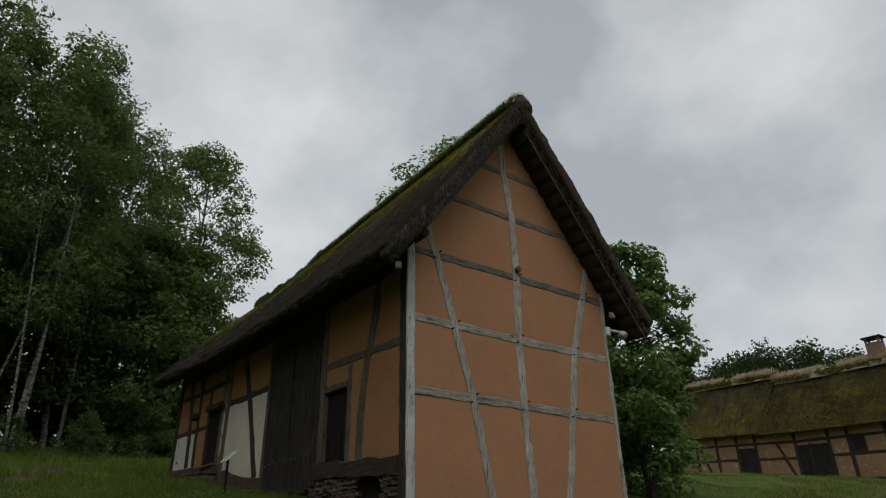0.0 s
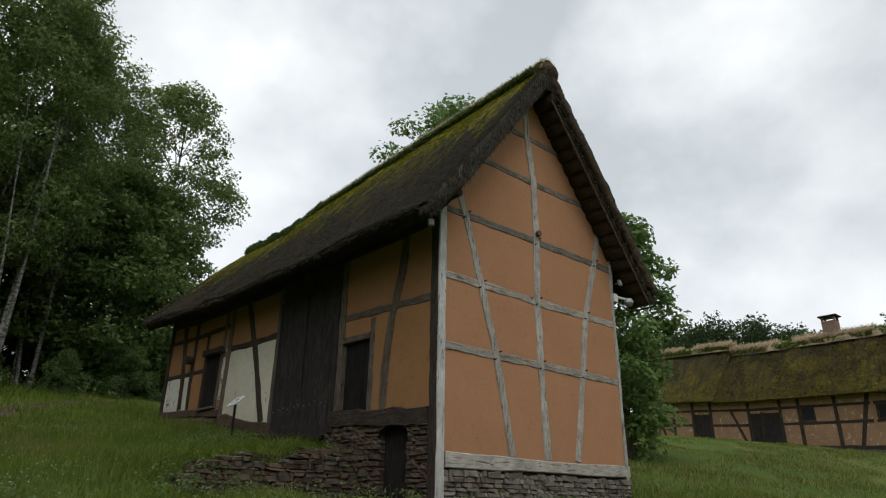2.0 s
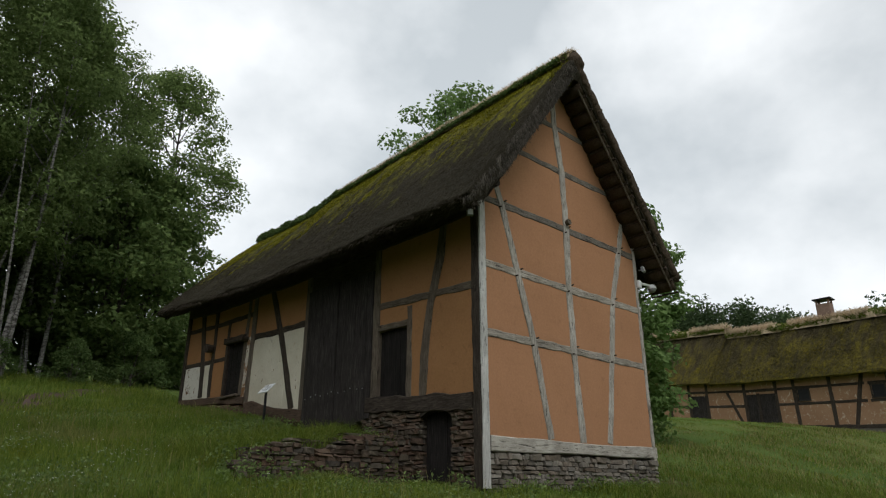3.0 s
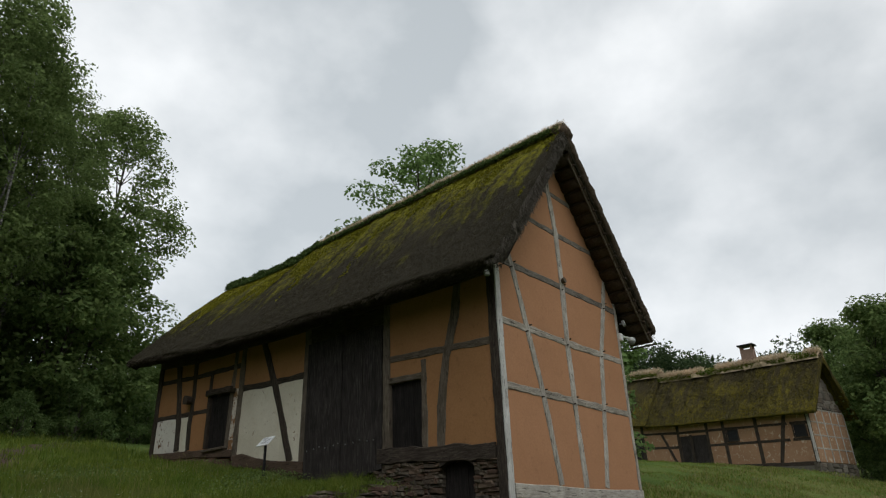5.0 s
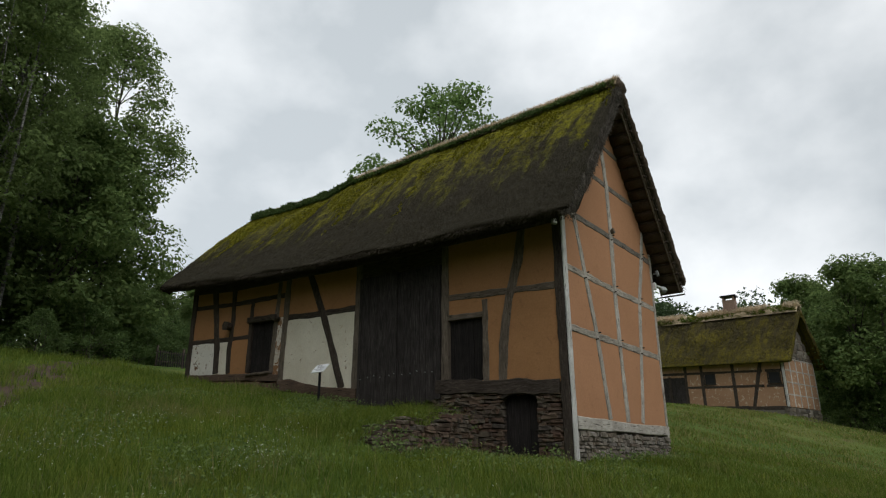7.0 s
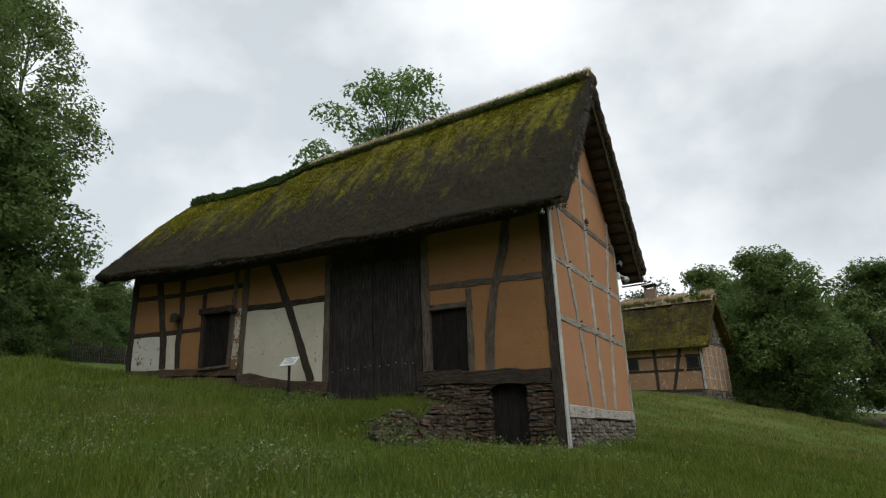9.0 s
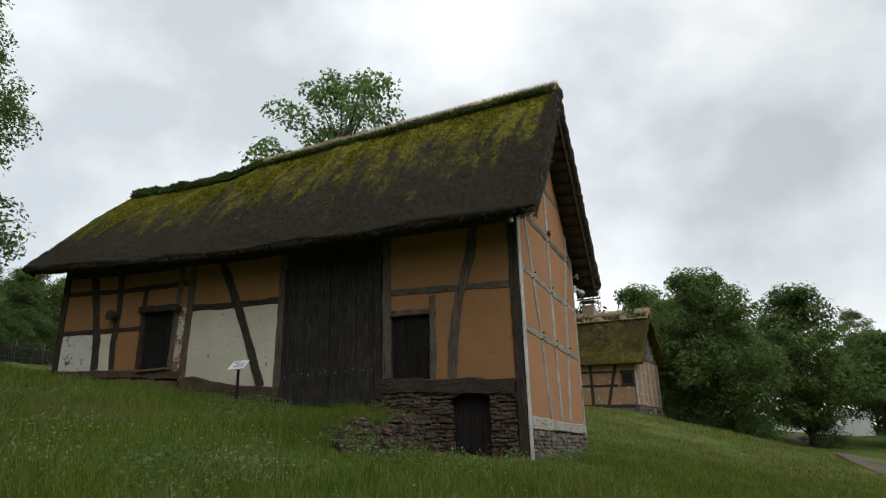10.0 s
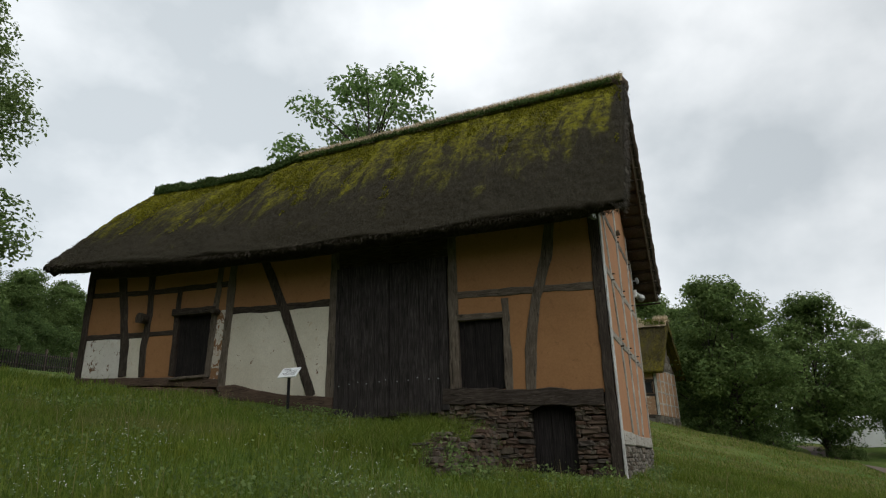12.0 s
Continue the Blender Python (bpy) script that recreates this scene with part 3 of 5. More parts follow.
# ragged straw along both verges and eaves
sp, di = [], []
for _ in range(5200):
    u = rng.uniform(-0.96, 0.96)
    y = 8.34
    k = slope_at(y)
    z = bend(RIDGE, y) - k * HALF * abs(u) - rng.uniform(0.0, 0.45) - 0.1
    sp.append((MID + HALF * u, y + rng.uniform(-0.01, 0.05), z))
    di.append((np.sign(u) * 0.55, -0.45, -0.75))
for _ in range(14000):
    y = rng.uniform(8.45, 23.0)
    s = -1 if rng.random() < 0.8 else 1
    t = rng.uniform(0, 0.3)
    sp.append((MID + s * (HALF - t), y, bend(EAVE, y) - 0.04 - 0.3 * t + rng.uniform(-0.05, 0.05)))
    di.append((s * 0.55, 0, -0.8))
strands("straw_fringe", sp, di, 0.085, 0.007, DARK_STRAW, roof, "ragged dark straw ends", rng)
# long brush of straw over the gable verge, thickest at the drooping corner
sp, di = [], []
for _ in range(15000):
    u = -rng.uniform(0.0, 1.0) ** 0.8
    y = 8.34
    k = slope_at(y)
    corner = max(0.0, -u - 0.72) / 0.28
    sp.append((MID + HALF * u * 0.99, y + rng.uniform(-0.07, 0.05) + 0.15 * corner * rng.random(), bend(RIDGE, y) - k * HALF * abs(u) - rng.uniform(0.05, 0.50) * (1 - 0.75 * corner)))
    di.append((-0.12, -0.2, -0.8))
strands("verge_brush", sp, di, 0.125, 0.005, VERGE_STRAW, roof, "ragged grey-brown straw hanging from the verge", rng, 0.2)
# short stubble over the coat gives the thatch its broken surface
sp, di = [], []
for _ in range(85000):
    y, t = rng.uniform(8.35, 23.05), rng.uniform(0.02, 0.99)
    if rng.random() > 0.25 + 0.9 * t:
        continue
    k = slope_at(y)
    ln = math.hypot(1, k)
    sp.append((MID - HALF * t, y, bend(RIDGE, y) - k * math.sqrt((HALF * t) ** 2 + 0.0169) + 0.05 * math.sin(math.pi * t) + k * 0.017 * t))
    di.append((-0.8 / ln - 0.25, 0, -0.8 * k / ln + 0.35))
strands("thatch_stubble", sp, di, 0.036, 0.0033, STUBBLE, roof, "weathered straw ends over the thatch", rng, 0.18)

# cushions of moss below the ridge
sp, di = [], []
for _ in range(60000):
    y, t = rng.uniform(8.35, 23.05), rng.uniform(0.03, 0.75)
    m = 0.62 - t + 0.55 * noise.noise(Vector((y * 1.5, t * 1.6, 2.0))) + 0.3 * noise.noise(Vector((y * 5, t * 6, 7.0))) + (0.15 if y > 15 else 0)
    if m < 0.33:
        continue
    k = slope_at(y)
    ln = math.hypot(1, k)
    sp.append((MID - HALF * t, y, bend(RIDGE, y) - k * math.sqrt((HALF * t) ** 2 + 0.0169) + 0.05 * math.sin(math.pi * t) + k * 0.017 * t))
    di.append((-k / ln, 0, 1 / ln + 0.3))
MOSS = leaf_material("moss_cushions", (0.12, 0.115, 0.012), (0.36, 0.33, 0.03), 0.15)
strands("moss", sp, di, 0.035, 0.016, MOSS, roof, "yellow-green moss cushions", rng, 0.8)

# rolls of thatch seen from below at the verge, with laths between them and a long batten along their outer ends
PITCH = math.atan(slope_at(8.5))
NROLL = 17
for i in range(NROLL):
    u = 0.055 + i * 0.0545
    x = MID + HALF * u
    z = under(x, 8.5) - 0.012
    bm = bmesh.new()
    bmesh.ops.create_cone(bm, cap_ends=True, segments=14, radius1=0.155, radius2=0.16, depth=0.58,
                          matrix=Matrix.Translation((x, 8.64, z)) @ Matrix.Rotation(PITCH + 0.1, 4, "Y") @ Matrix.Diagonal((1.0, 1, 0.46, 1)) @ Matrix.Rotation(math.pi / 2, 4, "X"))
    for v in bm.verts:
        v.co += 0.022 * noise.noise_vector(v.co * 6)
    part("thatch_roll", bm, THATCH_UNDER, roof, smooth=True)
    lx = x + HALF * 0.0272
    lz = under(lx, 8.5) - 0.075
    part("roof_lath", cyl(bmesh.new(), (lx, 8.30, lz), (lx, 8.98, lz), 0.024, 0.02, 6), DARK_TIMBER, roof)
x0, x1 = MID + 0.12, MID + HALF * 0.93
part("verge_batten", cyl(bmesh.new(), (x0, 8.40, under(x0, 8.5) - 0.15), (x1, 8.40, under(x1, 8.5) - 0.15), 0.026, 0.022, 7), BROWN_TIMBER, roof, "thin pole along the outer ends of the laths")
# bundled reed ends layered along the outer face of the far verge
for i in range(44):
    u = 0.04 + i * 0.0217
    x = MID + HALF * u
    bm = bmesh.new()
    bmesh.ops.create_icosphere(bm, subdivisions=2, radius=0.13, matrix=Matrix.Translation((x - 0.07, 8.32, bend(RIDGE, 8.4) - slope_at(8.4) * HALF * u - 0.2 - 0.03 * noise.noise(Vector((i * 0.7, 0, 0))))) @ Matrix.Rotation(PITCH + 0.25, 4, "Y") @ Matrix.Diagonal((1.25, 0.6, 0.95, 1)))
    for v in bm.verts:
        v.co += 0.035 * noise.noise_vector(v.co * 7)
    part("verge_roll", bm, THATCH_UNDER, roof, smooth=True)

# ridge: a roll of sods with dry grass and weeds
vs, fs, uv, seg = [], [], [], 10
ny = 150
for j in range(ny + 1):
    y = 8.31 + 14.74 * j / ny
    zc = bend(RIDGE, y) - 0.16
    for k in range(seg):
        a = math.pi * (k / (seg - 1))
        q = Vector((math.cos(a), y * 1.6, math.sin(a)))
        r = 0.2 + 0.05 * noise.noise(q * 1.5) + 0.03 * noise.noise(q * 5)
        vs.append((MID - r * 1.15 * math.cos(a), y, zc + r * 0.95 * math.sin(a) - 0.1 * (1 - math.sin(a))))
        uv.append((y, a))
for j in range(ny):
    for k in range(seg - 1):
        o = j * seg + k
        fs.append((o, o + 1, o + seg + 1, o + seg))
for o in (0, ny * seg):
    m = len(vs)
    vs.append((MID, 8.40 if o == 0 else 23.1, bend(RIDGE, 8.4 if o == 0 else 23.1) - 0.25))
    uv.append((0, 0))
    for k in range(seg - 1):
        fs.append((m, o + k, o + k + 1, o + k + 1))
quads = [f for f in fs if len(set(f)) == 4]
SOD = plain("ridge_sods", (0.34, 0.26, 0.15), 0.97, 0, 0.65, 6)
cap = raw("ridge_cap", vs, quads, SOD, roof, "ridge of sods with dry grass", smooth=True)
bm = bmesh.new()
bmesh.ops.create_icosphere(bm, subdivisions=4, radius=0.3, matrix=Matrix.Translation((MID + 0.07, 8.47, bend(RIDGE, 8.4) - 0.22)) @ Matrix.Diagonal((1.0, 0.9, 0.85, 1)))
for v in bm.verts:
    v.co += 0.05 * noise.noise_vector(v.co * 3) + 0.025 * noise.noise_vector(v.co * 11)
part("ridge_end", bm, THATCH_UNDER, roof, "rounded end of the ridge, bound straw", smooth=True)
sp, di, sg, dg = [], [], [], []
for _ in range(26000):
    y = rng.uniform(8.33, 23.0)
    a = rng.uniform(0.0, 2.6)
    p = (MID - 0.22 * math.cos(a), y, bend(RIDGE, y) - 0.17 + 0.2 * math.sin(a))
    green = noise.noise(Vector((y * 0.9, 1.7, 0))) + (0.25 if y > 18.3 else -0.1) + (0.2 if a < 0.9 else -1.0)
    if rng.random() < 0.35 + green:
        sg.append((MID - rng.uniform(0.2, 0.27), y, bend(RIDGE, y) - rng.uniform(0.12, 0.3)))
        dg.append((-0.8, 0, 0.15))
    else:
        sp.append(p)
        di.append((-math.cos(a) * 0.8, 0, 0.35))
strands("dry_grass", sp, di, 0.10, 0.007, DRY_GRASS, roof, "pale dry grass on the ridge", rng, 0.5)
strands("ridge_weed", sg, dg, 0.075, 0.009, GRASS, roof, "green weeds on the ridge", rng, 0.5)
# leafy weeds rooted along the foot of the sods, thickest towards the far end
sg, dg = [], []
for _ in range(21000):
    y = rng.uniform(8.6, 23.0)
    lush = 0.5 + 0.5 * noise.noise(Vector((y * 1.7, 4.1, 0)))
    far = 1.0 if y > 17.6 else 0.34
    if rng.random() > far * (0.35 + lush):
        continue
    r = rng.uniform(0.0, 1.0)
    up = (0.32 if y > 17.6 else 0.18) * (0.45 + 0.8 * lush) * r
    sg.append((MID - 0.27 + 0.1 * r - rng.uniform(0, 0.07), y, bend(RIDGE, y) - 0.26 + up))
    dg.append((-0.6, 0, 0.5))
strands("leafy_weed", sg, dg, 0.075, 0.02, LEAF_DARK, roof, "dark green leafy weeds on the ridge", rng, 0.8)

# gable timbers
LEFT_BRACE = ((6.22, 7.45), (6.5, 6.72), (6.9, 5.4), (7.27, 4.1), (7.63, 2.40))
CENTRE = ((8.3, 10.15), (8.33, 9.2), (8.49, 8.07), (8.51, 6.8), (8.46, 5.4), (8.48, 4.12), (8.58, 2.38))
RIGHT_BRACE = ((10.68, 7.5), (10.45, 6.7), (10.01, 5.4), (9.78, 4.12), (9.46, 2.40))
RAILS = (4.12, 5.40, 6.70, 8.07, 9.13)


def at_height(line, z):
    pts = sorted((b, a) for a, b in line)
    return float(np.interp(z, [p[0] for p in pts], [p[1] for p in pts]))


def gable_left(z):
    return max(5.98, MID - (bend(RIDGE, 9) - THICK + 0.12 - z) / slope_at(9))


def gable_right(z):
    return min(11.08, MID + (bend(RIDGE, 9) - THICK + 0.12 - z) / slope_at(9))


part("corner_post", hewn([(5.935, 1.56), (5.935, 4.0), (5.945, 6.95)], 0.165, 0.034, 0.002, on_gable, 1, 0.006), PALE_BOARD, barn, "pale weathered corner board")
part("brace", hewn(LEFT_BRACE, 0.165, 0.022, -0.12, on_gable, 2), GREY_TIMBER, barn)
part("king_post", hewn(CENTRE, 0.18, 0.024, -0.12, on_gable, 3), GREY_TIMBER, barn)
part("brace", hewn(RIGHT_BRACE, 0.165, 0.022, -0.12, on_gable, 4), GREY_TIMBER, barn)
part("corner_post", hewn([(11.04, 1.95), (11.03, 4.2), (11.05, 7.0)], 0.10, 0.03, -0.12, on_gable, 5), GREY_TIMBER, barn)
for i, z in enumerate(RAILS):
    a, b = gable_left(z) + (0.05 if z < 7 else -0.05), gable_right(z) - (0.07 if z < 7 else -0.05)
    # rails above 6 m take the timber with shade painted in
    part("rail", hewn([(a, z + 0.01), ((a + b) / 2, z + 0.01 * (-1) ** i), (b, z - 0.01)], 0.155 if z < 7 else 0.14, 0.014, -0.12, on_gable, 10 + i), GREY_RAIL if z < 6 else SHADED_RAIL, barn)
part("sill_beam", hewn([(6.03, 2.27), (8.5, 2.26), (11.12, 2.275)], 0.225, 0.035, -0.2, on_gable, 20, 0.012, 0.6), PALE_RAIL, barn, "pale weathered sill beam")
# gable infill, cell by cell
cols = (gable_left, lambda z: at_height(LEFT_BRACE, z), lambda z: at_height(CENTRE, z), lambda z: at_height(RIGHT_BRACE, z), gable_right)
levels = (2.34, *RAILS, 10.3)
n = 0
for z0, z1 in zip(levels, levels[1:]):
    use = cols if z1 < 6.8 else (cols[0], cols[1], cols[2], cols[3], cols[4]) if z1 < 8.2 else (cols[0], cols[2], cols[4])
    for a, b in zip(use, use[1:]):
        x = [a(z0), b(z0), b(z1), a(z1)]
        if z0 > 6.6 and z1 < 8.2:
            x = [min(max(v, gable_left(z)), gable_right(z)) for v, z in zip(x, (z0, z0, z1, z1))]
        if x[1] - x[0] < 0.05:
            continue
        n += 1
        part("infill_panel", slab([(x[0], z0), (x[1], z0), (max(x[2], x[3] + 0.02), z1), (x[3], z1)], -0.004, -0.15, on_gable, 0.008, n), OCHRE, barn)
# pegs in the joints
for line in (LEFT_BRACE, CENTRE, RIGHT_BRACE):
    for z in RAILS[:3]:
        x = at_height(line, z)
        for o in (-0.07, 0.09):
            part("peg", cyl(bmesh.new(), (x + o * 0.9, YG - 0.07, z + o), (x + o * 0.9, YG, z + o), 0.014, seg=6), DARK_TIMBER, barn)
# purlin ends under the eaves
for x, z in ((11.27, 7.02), (6.02, 6.90)):
    bm = cyl(bmesh.new(), (x, YG - 0.36, z), (x, YG + 0.6, z), 0.085, 0.09, 10)
    part("purlin_end", bm, BROWN_TIMBER if x > 8 else DARK_TIMBER, barn)
bm = cyl(bmesh.new(), (8.52, YG - 0.10, 6.88), (8.52, YG, 6.86), 0.07, 0.06, 9)
part("beam_end", bm, BROWN_TIMBER, barn, "broken beam end")

# front timbers
part("corner_post", hewn([(9.03, 1.56), (9.035, 4.0), (9.03, 7.25)], 0.185, 0.03, -0.12, on_front, 30), DARK_TIMBER, barn)
part("brace", hewn([(10.46, 3.15), (10.42, 3.9), (10.25, 4.9), (9.98, 5.7), (9.75, 7.2)], 0.21, 0.03, -0.12, on_front, 31), BROWN_TIMBER, barn)
part("stud", hewn([(10.88, 3.2), (10.87, 4.97)], 0.16, 0.016, -0.12, on_front, 32), BROWN_TIMBER, barn)
part("door_post", hewn([(11.97, 3.2), (11.96, 5.0), (11.95, 7.3)], 0.20, 0.035, -0.12, on_front, 33), BROWN_TIMBER, barn)
part("rail", hewn([(9.14, 5.01), (10.3, 5.07), (11.88, 5.14)], 0.15, 0.014, -0.12, on_front, 34), BROWN_RAIL, barn)
part("lintel", hewn([(10.93, 4.64), (11.89, 4.68)], 0.13, 0.03, -0.12, on_front, 35), BROWN_RAIL, barn)
part("sill_beam", hewn([(9.15, 2.95), (9.7, 2.97), (10.1, 3.045), (10.5, 3.02), (11.2, 3.1), (12.22, 3.14)], 0.29, 0.05, -0.15, on_front, 36, 0.02), DARK_RAIL, barn, "thick worn sill beam over the cellar door")
part("door_post", hewn([(14.80, 3.3), (14.77, 5.2), (14.72, 7.5)], 0.21, 0.035, -0.12, on_front, 37), BROWN_TIMBER, barn)
part("brace", hewn([(15.26, 3.34), (15.6, 4.2), (16.05, 5.3), (16.67, 6.55), (17.0, 7.6)], 0.22, 0.03, -0.12, on_front, 38), DARK_TIMBER, barn)
part("post", hewn([(17.68, 3.62), (17.62, 5.2), (17.53, 7.6)], 0.21, 0.035, -0.12, on_front, 39), BROWN_TIMBER, barn)
part("rail", hewn([(14.86, 5.34), (16.3, 5.38), (17.5, 5.45)], 0.16, 0.014, -0.12, on_front, 40), DARK_RAIL, barn)
part("door_post", hewn([(18.10, 3.95), (18.05, 5.2), (17.96, 6.2), (17.9, 7.6)], 0.17, 0.026, -0.12, on_front, 41), BROWN_TIMBER, barn)
part("door_post", hewn([(19.20, 4.05), (19.19, 5.2), (19.17, 6.15)], 0.15, 0.026, -0.12, on_front, 42), DARK_TIMBER, barn)
part("post", hewn([(20.12, 4.1), (20.16, 4.8), (20.08, 5.6), (20.18, 7.7)], 0.20, 0.03, -0.12, on_front, 43), DARK_TIMBER, barn)
part("post", hewn([(20.74, 4.15), (20.78, 4.9), (20.98, 5.9), (21.35, 7.7)], 0.26, 0.035, -0.12, on_front, 44), DARK_TIMBER, barn, "bent dark oak post")
part("corner_post", hewn([(22.24, 4.15), (22.24, 5.8), (22.22, 7.8)], 0.20, 0.05, -0.15, on_front, 45), DARK_TIMBER, barn)
part("rail", hewn([(17.6, 6.13), (20.0, 6.2), (22.2, 6.36)], 0.15, 0.012, -0.12, on_front, 46), DARK_RAIL, barn)
part("rail", hewn([(19.2, 5.10), (20.8, 5.16), (22.2, 5.24)], 0.14, 0.012, -0.12, on_front, 47), DARK_RAIL, barn)
part("lintel", hewn([(18.0, 5.53), (19.28, 5.58)], 0.17, 0.10, -0.1, on_front, 48), DARK_RAIL, barn, "log over the stable door")
part("sill_beam", hewn([(14.72, 3.14), (15.8, 3.22), (16.7, 3.42), (17.3, 3.56), (17.7, 3.54)], 0.32, 0.05, -0.15, on_front, 49), SILL_RED, barn, "curved red-brown sill beam")
part("sill_beam", hewn([(17.75, 3.78), (19.2, 3.92), (22.25, 4.1)], 0.2, 0.06, -0.2, on_front, 50), SILL_RED, barn, "red-brown sill on stones")
bm = bmesh.new()
bmesh.ops.create_cone(bm, cap_ends=True, segments=9, radius1=0.145, radius2=0.12, depth=0.28, matrix=Matrix.Translation((XF - 0.10, 20.16, 5.52)) @ Matrix.Rotation(math.pi / 2, 4, "Y"))
for v in bm.verts:
    v.co += 0.03 * noise.noise_vector(v.co * 9)
part("beam_end", bm, DARK_TIMBER, barn, "worn beam end through the wall")
bm = cyl(bmesh.new(), (XF - 0.2, 17.93, 5.46), (XF, 17.95, 5.46), 0.07, 0.08, 9)
part("beam_end", bm, DARK_TIMBER, barn)


# wall plate under the rafters, added dark to stand in for the eave's shade
part("wall_plate", hewn([(y, under(XF, y) - 0.34) for y in (9.1, 12.0, 15.0, 18.0, 20.0, 22.2)], 0.27, 0.06, -0.1, on_front, 51, 0.012, 0.6), DARK_RAIL, barn, "added dark oak wall plate, standing in for shade under the eave")


def wall_top(y):
    return under(XF, y) + 0.16


def infill(y0, y1, z0, z1, material, seed, label=""):
    """Panel on the front; z0, z1 are heights at (y0, y1)."""
    part("infill_panel", slab([(y0, z0[0]), (y1, z0[1]), (y1, z1[1]), (y0, z1[0])], -0.004, -0.15, on_front, 0.010, seed), material, barn, label)


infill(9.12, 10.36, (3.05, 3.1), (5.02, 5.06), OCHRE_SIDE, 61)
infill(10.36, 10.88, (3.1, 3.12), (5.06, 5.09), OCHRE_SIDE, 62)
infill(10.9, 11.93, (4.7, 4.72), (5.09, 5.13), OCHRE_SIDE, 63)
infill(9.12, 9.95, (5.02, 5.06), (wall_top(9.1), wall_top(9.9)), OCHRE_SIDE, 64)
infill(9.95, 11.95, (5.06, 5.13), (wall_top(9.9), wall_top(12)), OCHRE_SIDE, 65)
infill(11.9, 14.8, (6.0, 6.05), (wall_top(12), wall_top(14.8)), DARK_RAIL, 66, "dark infill over the barn door")
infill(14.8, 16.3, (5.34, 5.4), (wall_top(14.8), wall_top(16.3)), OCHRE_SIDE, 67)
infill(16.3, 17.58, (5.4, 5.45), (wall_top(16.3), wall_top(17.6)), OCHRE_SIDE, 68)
infill(14.82, 15.75, (3.3, 3.4), (5.34, 5.38), WHITE, 69, "limewashed panel")
infill(15.75, 17.62, (3.4, 3.64), (5.38, 5.45), WHITE, 70, "limewashed panel with flaking edges")
infill(17.62, 18.05, (3.7, 3.9), (5.5, 5.5), WHITE_SHED, 71, "narrow panel, limewash flaking off brown clay")
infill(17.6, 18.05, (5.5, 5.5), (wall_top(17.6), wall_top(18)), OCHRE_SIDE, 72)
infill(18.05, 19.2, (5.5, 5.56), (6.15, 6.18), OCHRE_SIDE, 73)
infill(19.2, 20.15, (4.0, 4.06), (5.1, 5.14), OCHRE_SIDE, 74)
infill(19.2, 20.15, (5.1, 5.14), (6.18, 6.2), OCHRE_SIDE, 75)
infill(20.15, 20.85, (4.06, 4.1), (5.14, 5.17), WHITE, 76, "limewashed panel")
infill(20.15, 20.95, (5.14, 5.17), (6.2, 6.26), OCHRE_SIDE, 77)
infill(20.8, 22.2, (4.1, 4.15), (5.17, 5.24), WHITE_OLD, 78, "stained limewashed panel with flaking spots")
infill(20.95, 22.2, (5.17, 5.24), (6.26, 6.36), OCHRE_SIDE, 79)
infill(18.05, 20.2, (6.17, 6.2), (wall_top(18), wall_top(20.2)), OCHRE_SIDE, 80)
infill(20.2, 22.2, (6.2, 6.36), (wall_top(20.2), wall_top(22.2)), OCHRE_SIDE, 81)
for k, (y0, y1, z0) in enumerate(((17.85, 18.5, 3.62), (18.52, 19.35, 3.70), (19.38, 20.3, 3.78), (20.32, 21.2, 3.84), (21.22, 22.3, 3.9))):
    part("footing_stone", slab([(y0, z0 - 0.35), (y1, z0 - 0.3), (y1, z0 + 0.06), (y0, z0 + 0.03)], 0.10 + 0.03 * (k % 2), -0.1, on_front, 0.0, 83 + k, 0.3), FOOTING, barn, "red-brown footing stone")
# plain back and far end close the barn
part("back_wall", slab([(YG + 0.15, 1.5), (YE, 3.6), (YE, wall_top(YE)), (YG + 0.15, wall_top(9))], 0, -0.25, on_back, 0, 90, 1.0), OCHRE, barn)
part("end_wall", slab([(XF + 0.1, 3.4), (XB, 3.4), (XB, 7.0), (XF + 0.1, 7.0)], -0.02, -0.25, on_end, 0, 91, 1.0), OCHRE, barn)
part("end_gable", slab([(XF + 0.1, 7.0), (XB, 7.0), (MID + 0.1, 10.1), (MID - 0.1, 10.1)], -0.02, -0.25, on_end, 0, 92, 0.6), OCHRE, barn)


def plank_leaf(name, parent, y0, y1, z0, z1, depth, seed, low=(0, 0), width=0.24, label="", thick=0.05, wood=None):
    """A boarded leaf on the front wall: uneven vertical planks, each a part."""
    wood = wood or PLANK
    leaf = part(name, one_box((XF - depth + thick, y0, max(z0, z0 + max(low))), (XF - depth + thick + 0.04, y1, z1)), wood, parent, label)
    rnd = random.Random(seed)
    y = y0
    while y < y1 - 0.04:
        w = min(width * rnd.uniform(0.75, 1.3), y1 - y)
        if y1 - y - w < 0.06:
            w = y1 - y
        t = (y - y0) / (y1 - y0)
        zb = z0 + low[0] * (1 - t) + low[1] * t + rnd.uniform(-0.05, 0.04)
        f = XF - depth + rnd.uniform(-0.008, 0.008)
        part("plank", one_box((f, y + 0.004, zb), (f + thick - 0.004, y + w - 0.004, z1 + rnd.uniform(-0.01, 0.01)), 0.006), wood, leaf)
        y += w
    return leaf


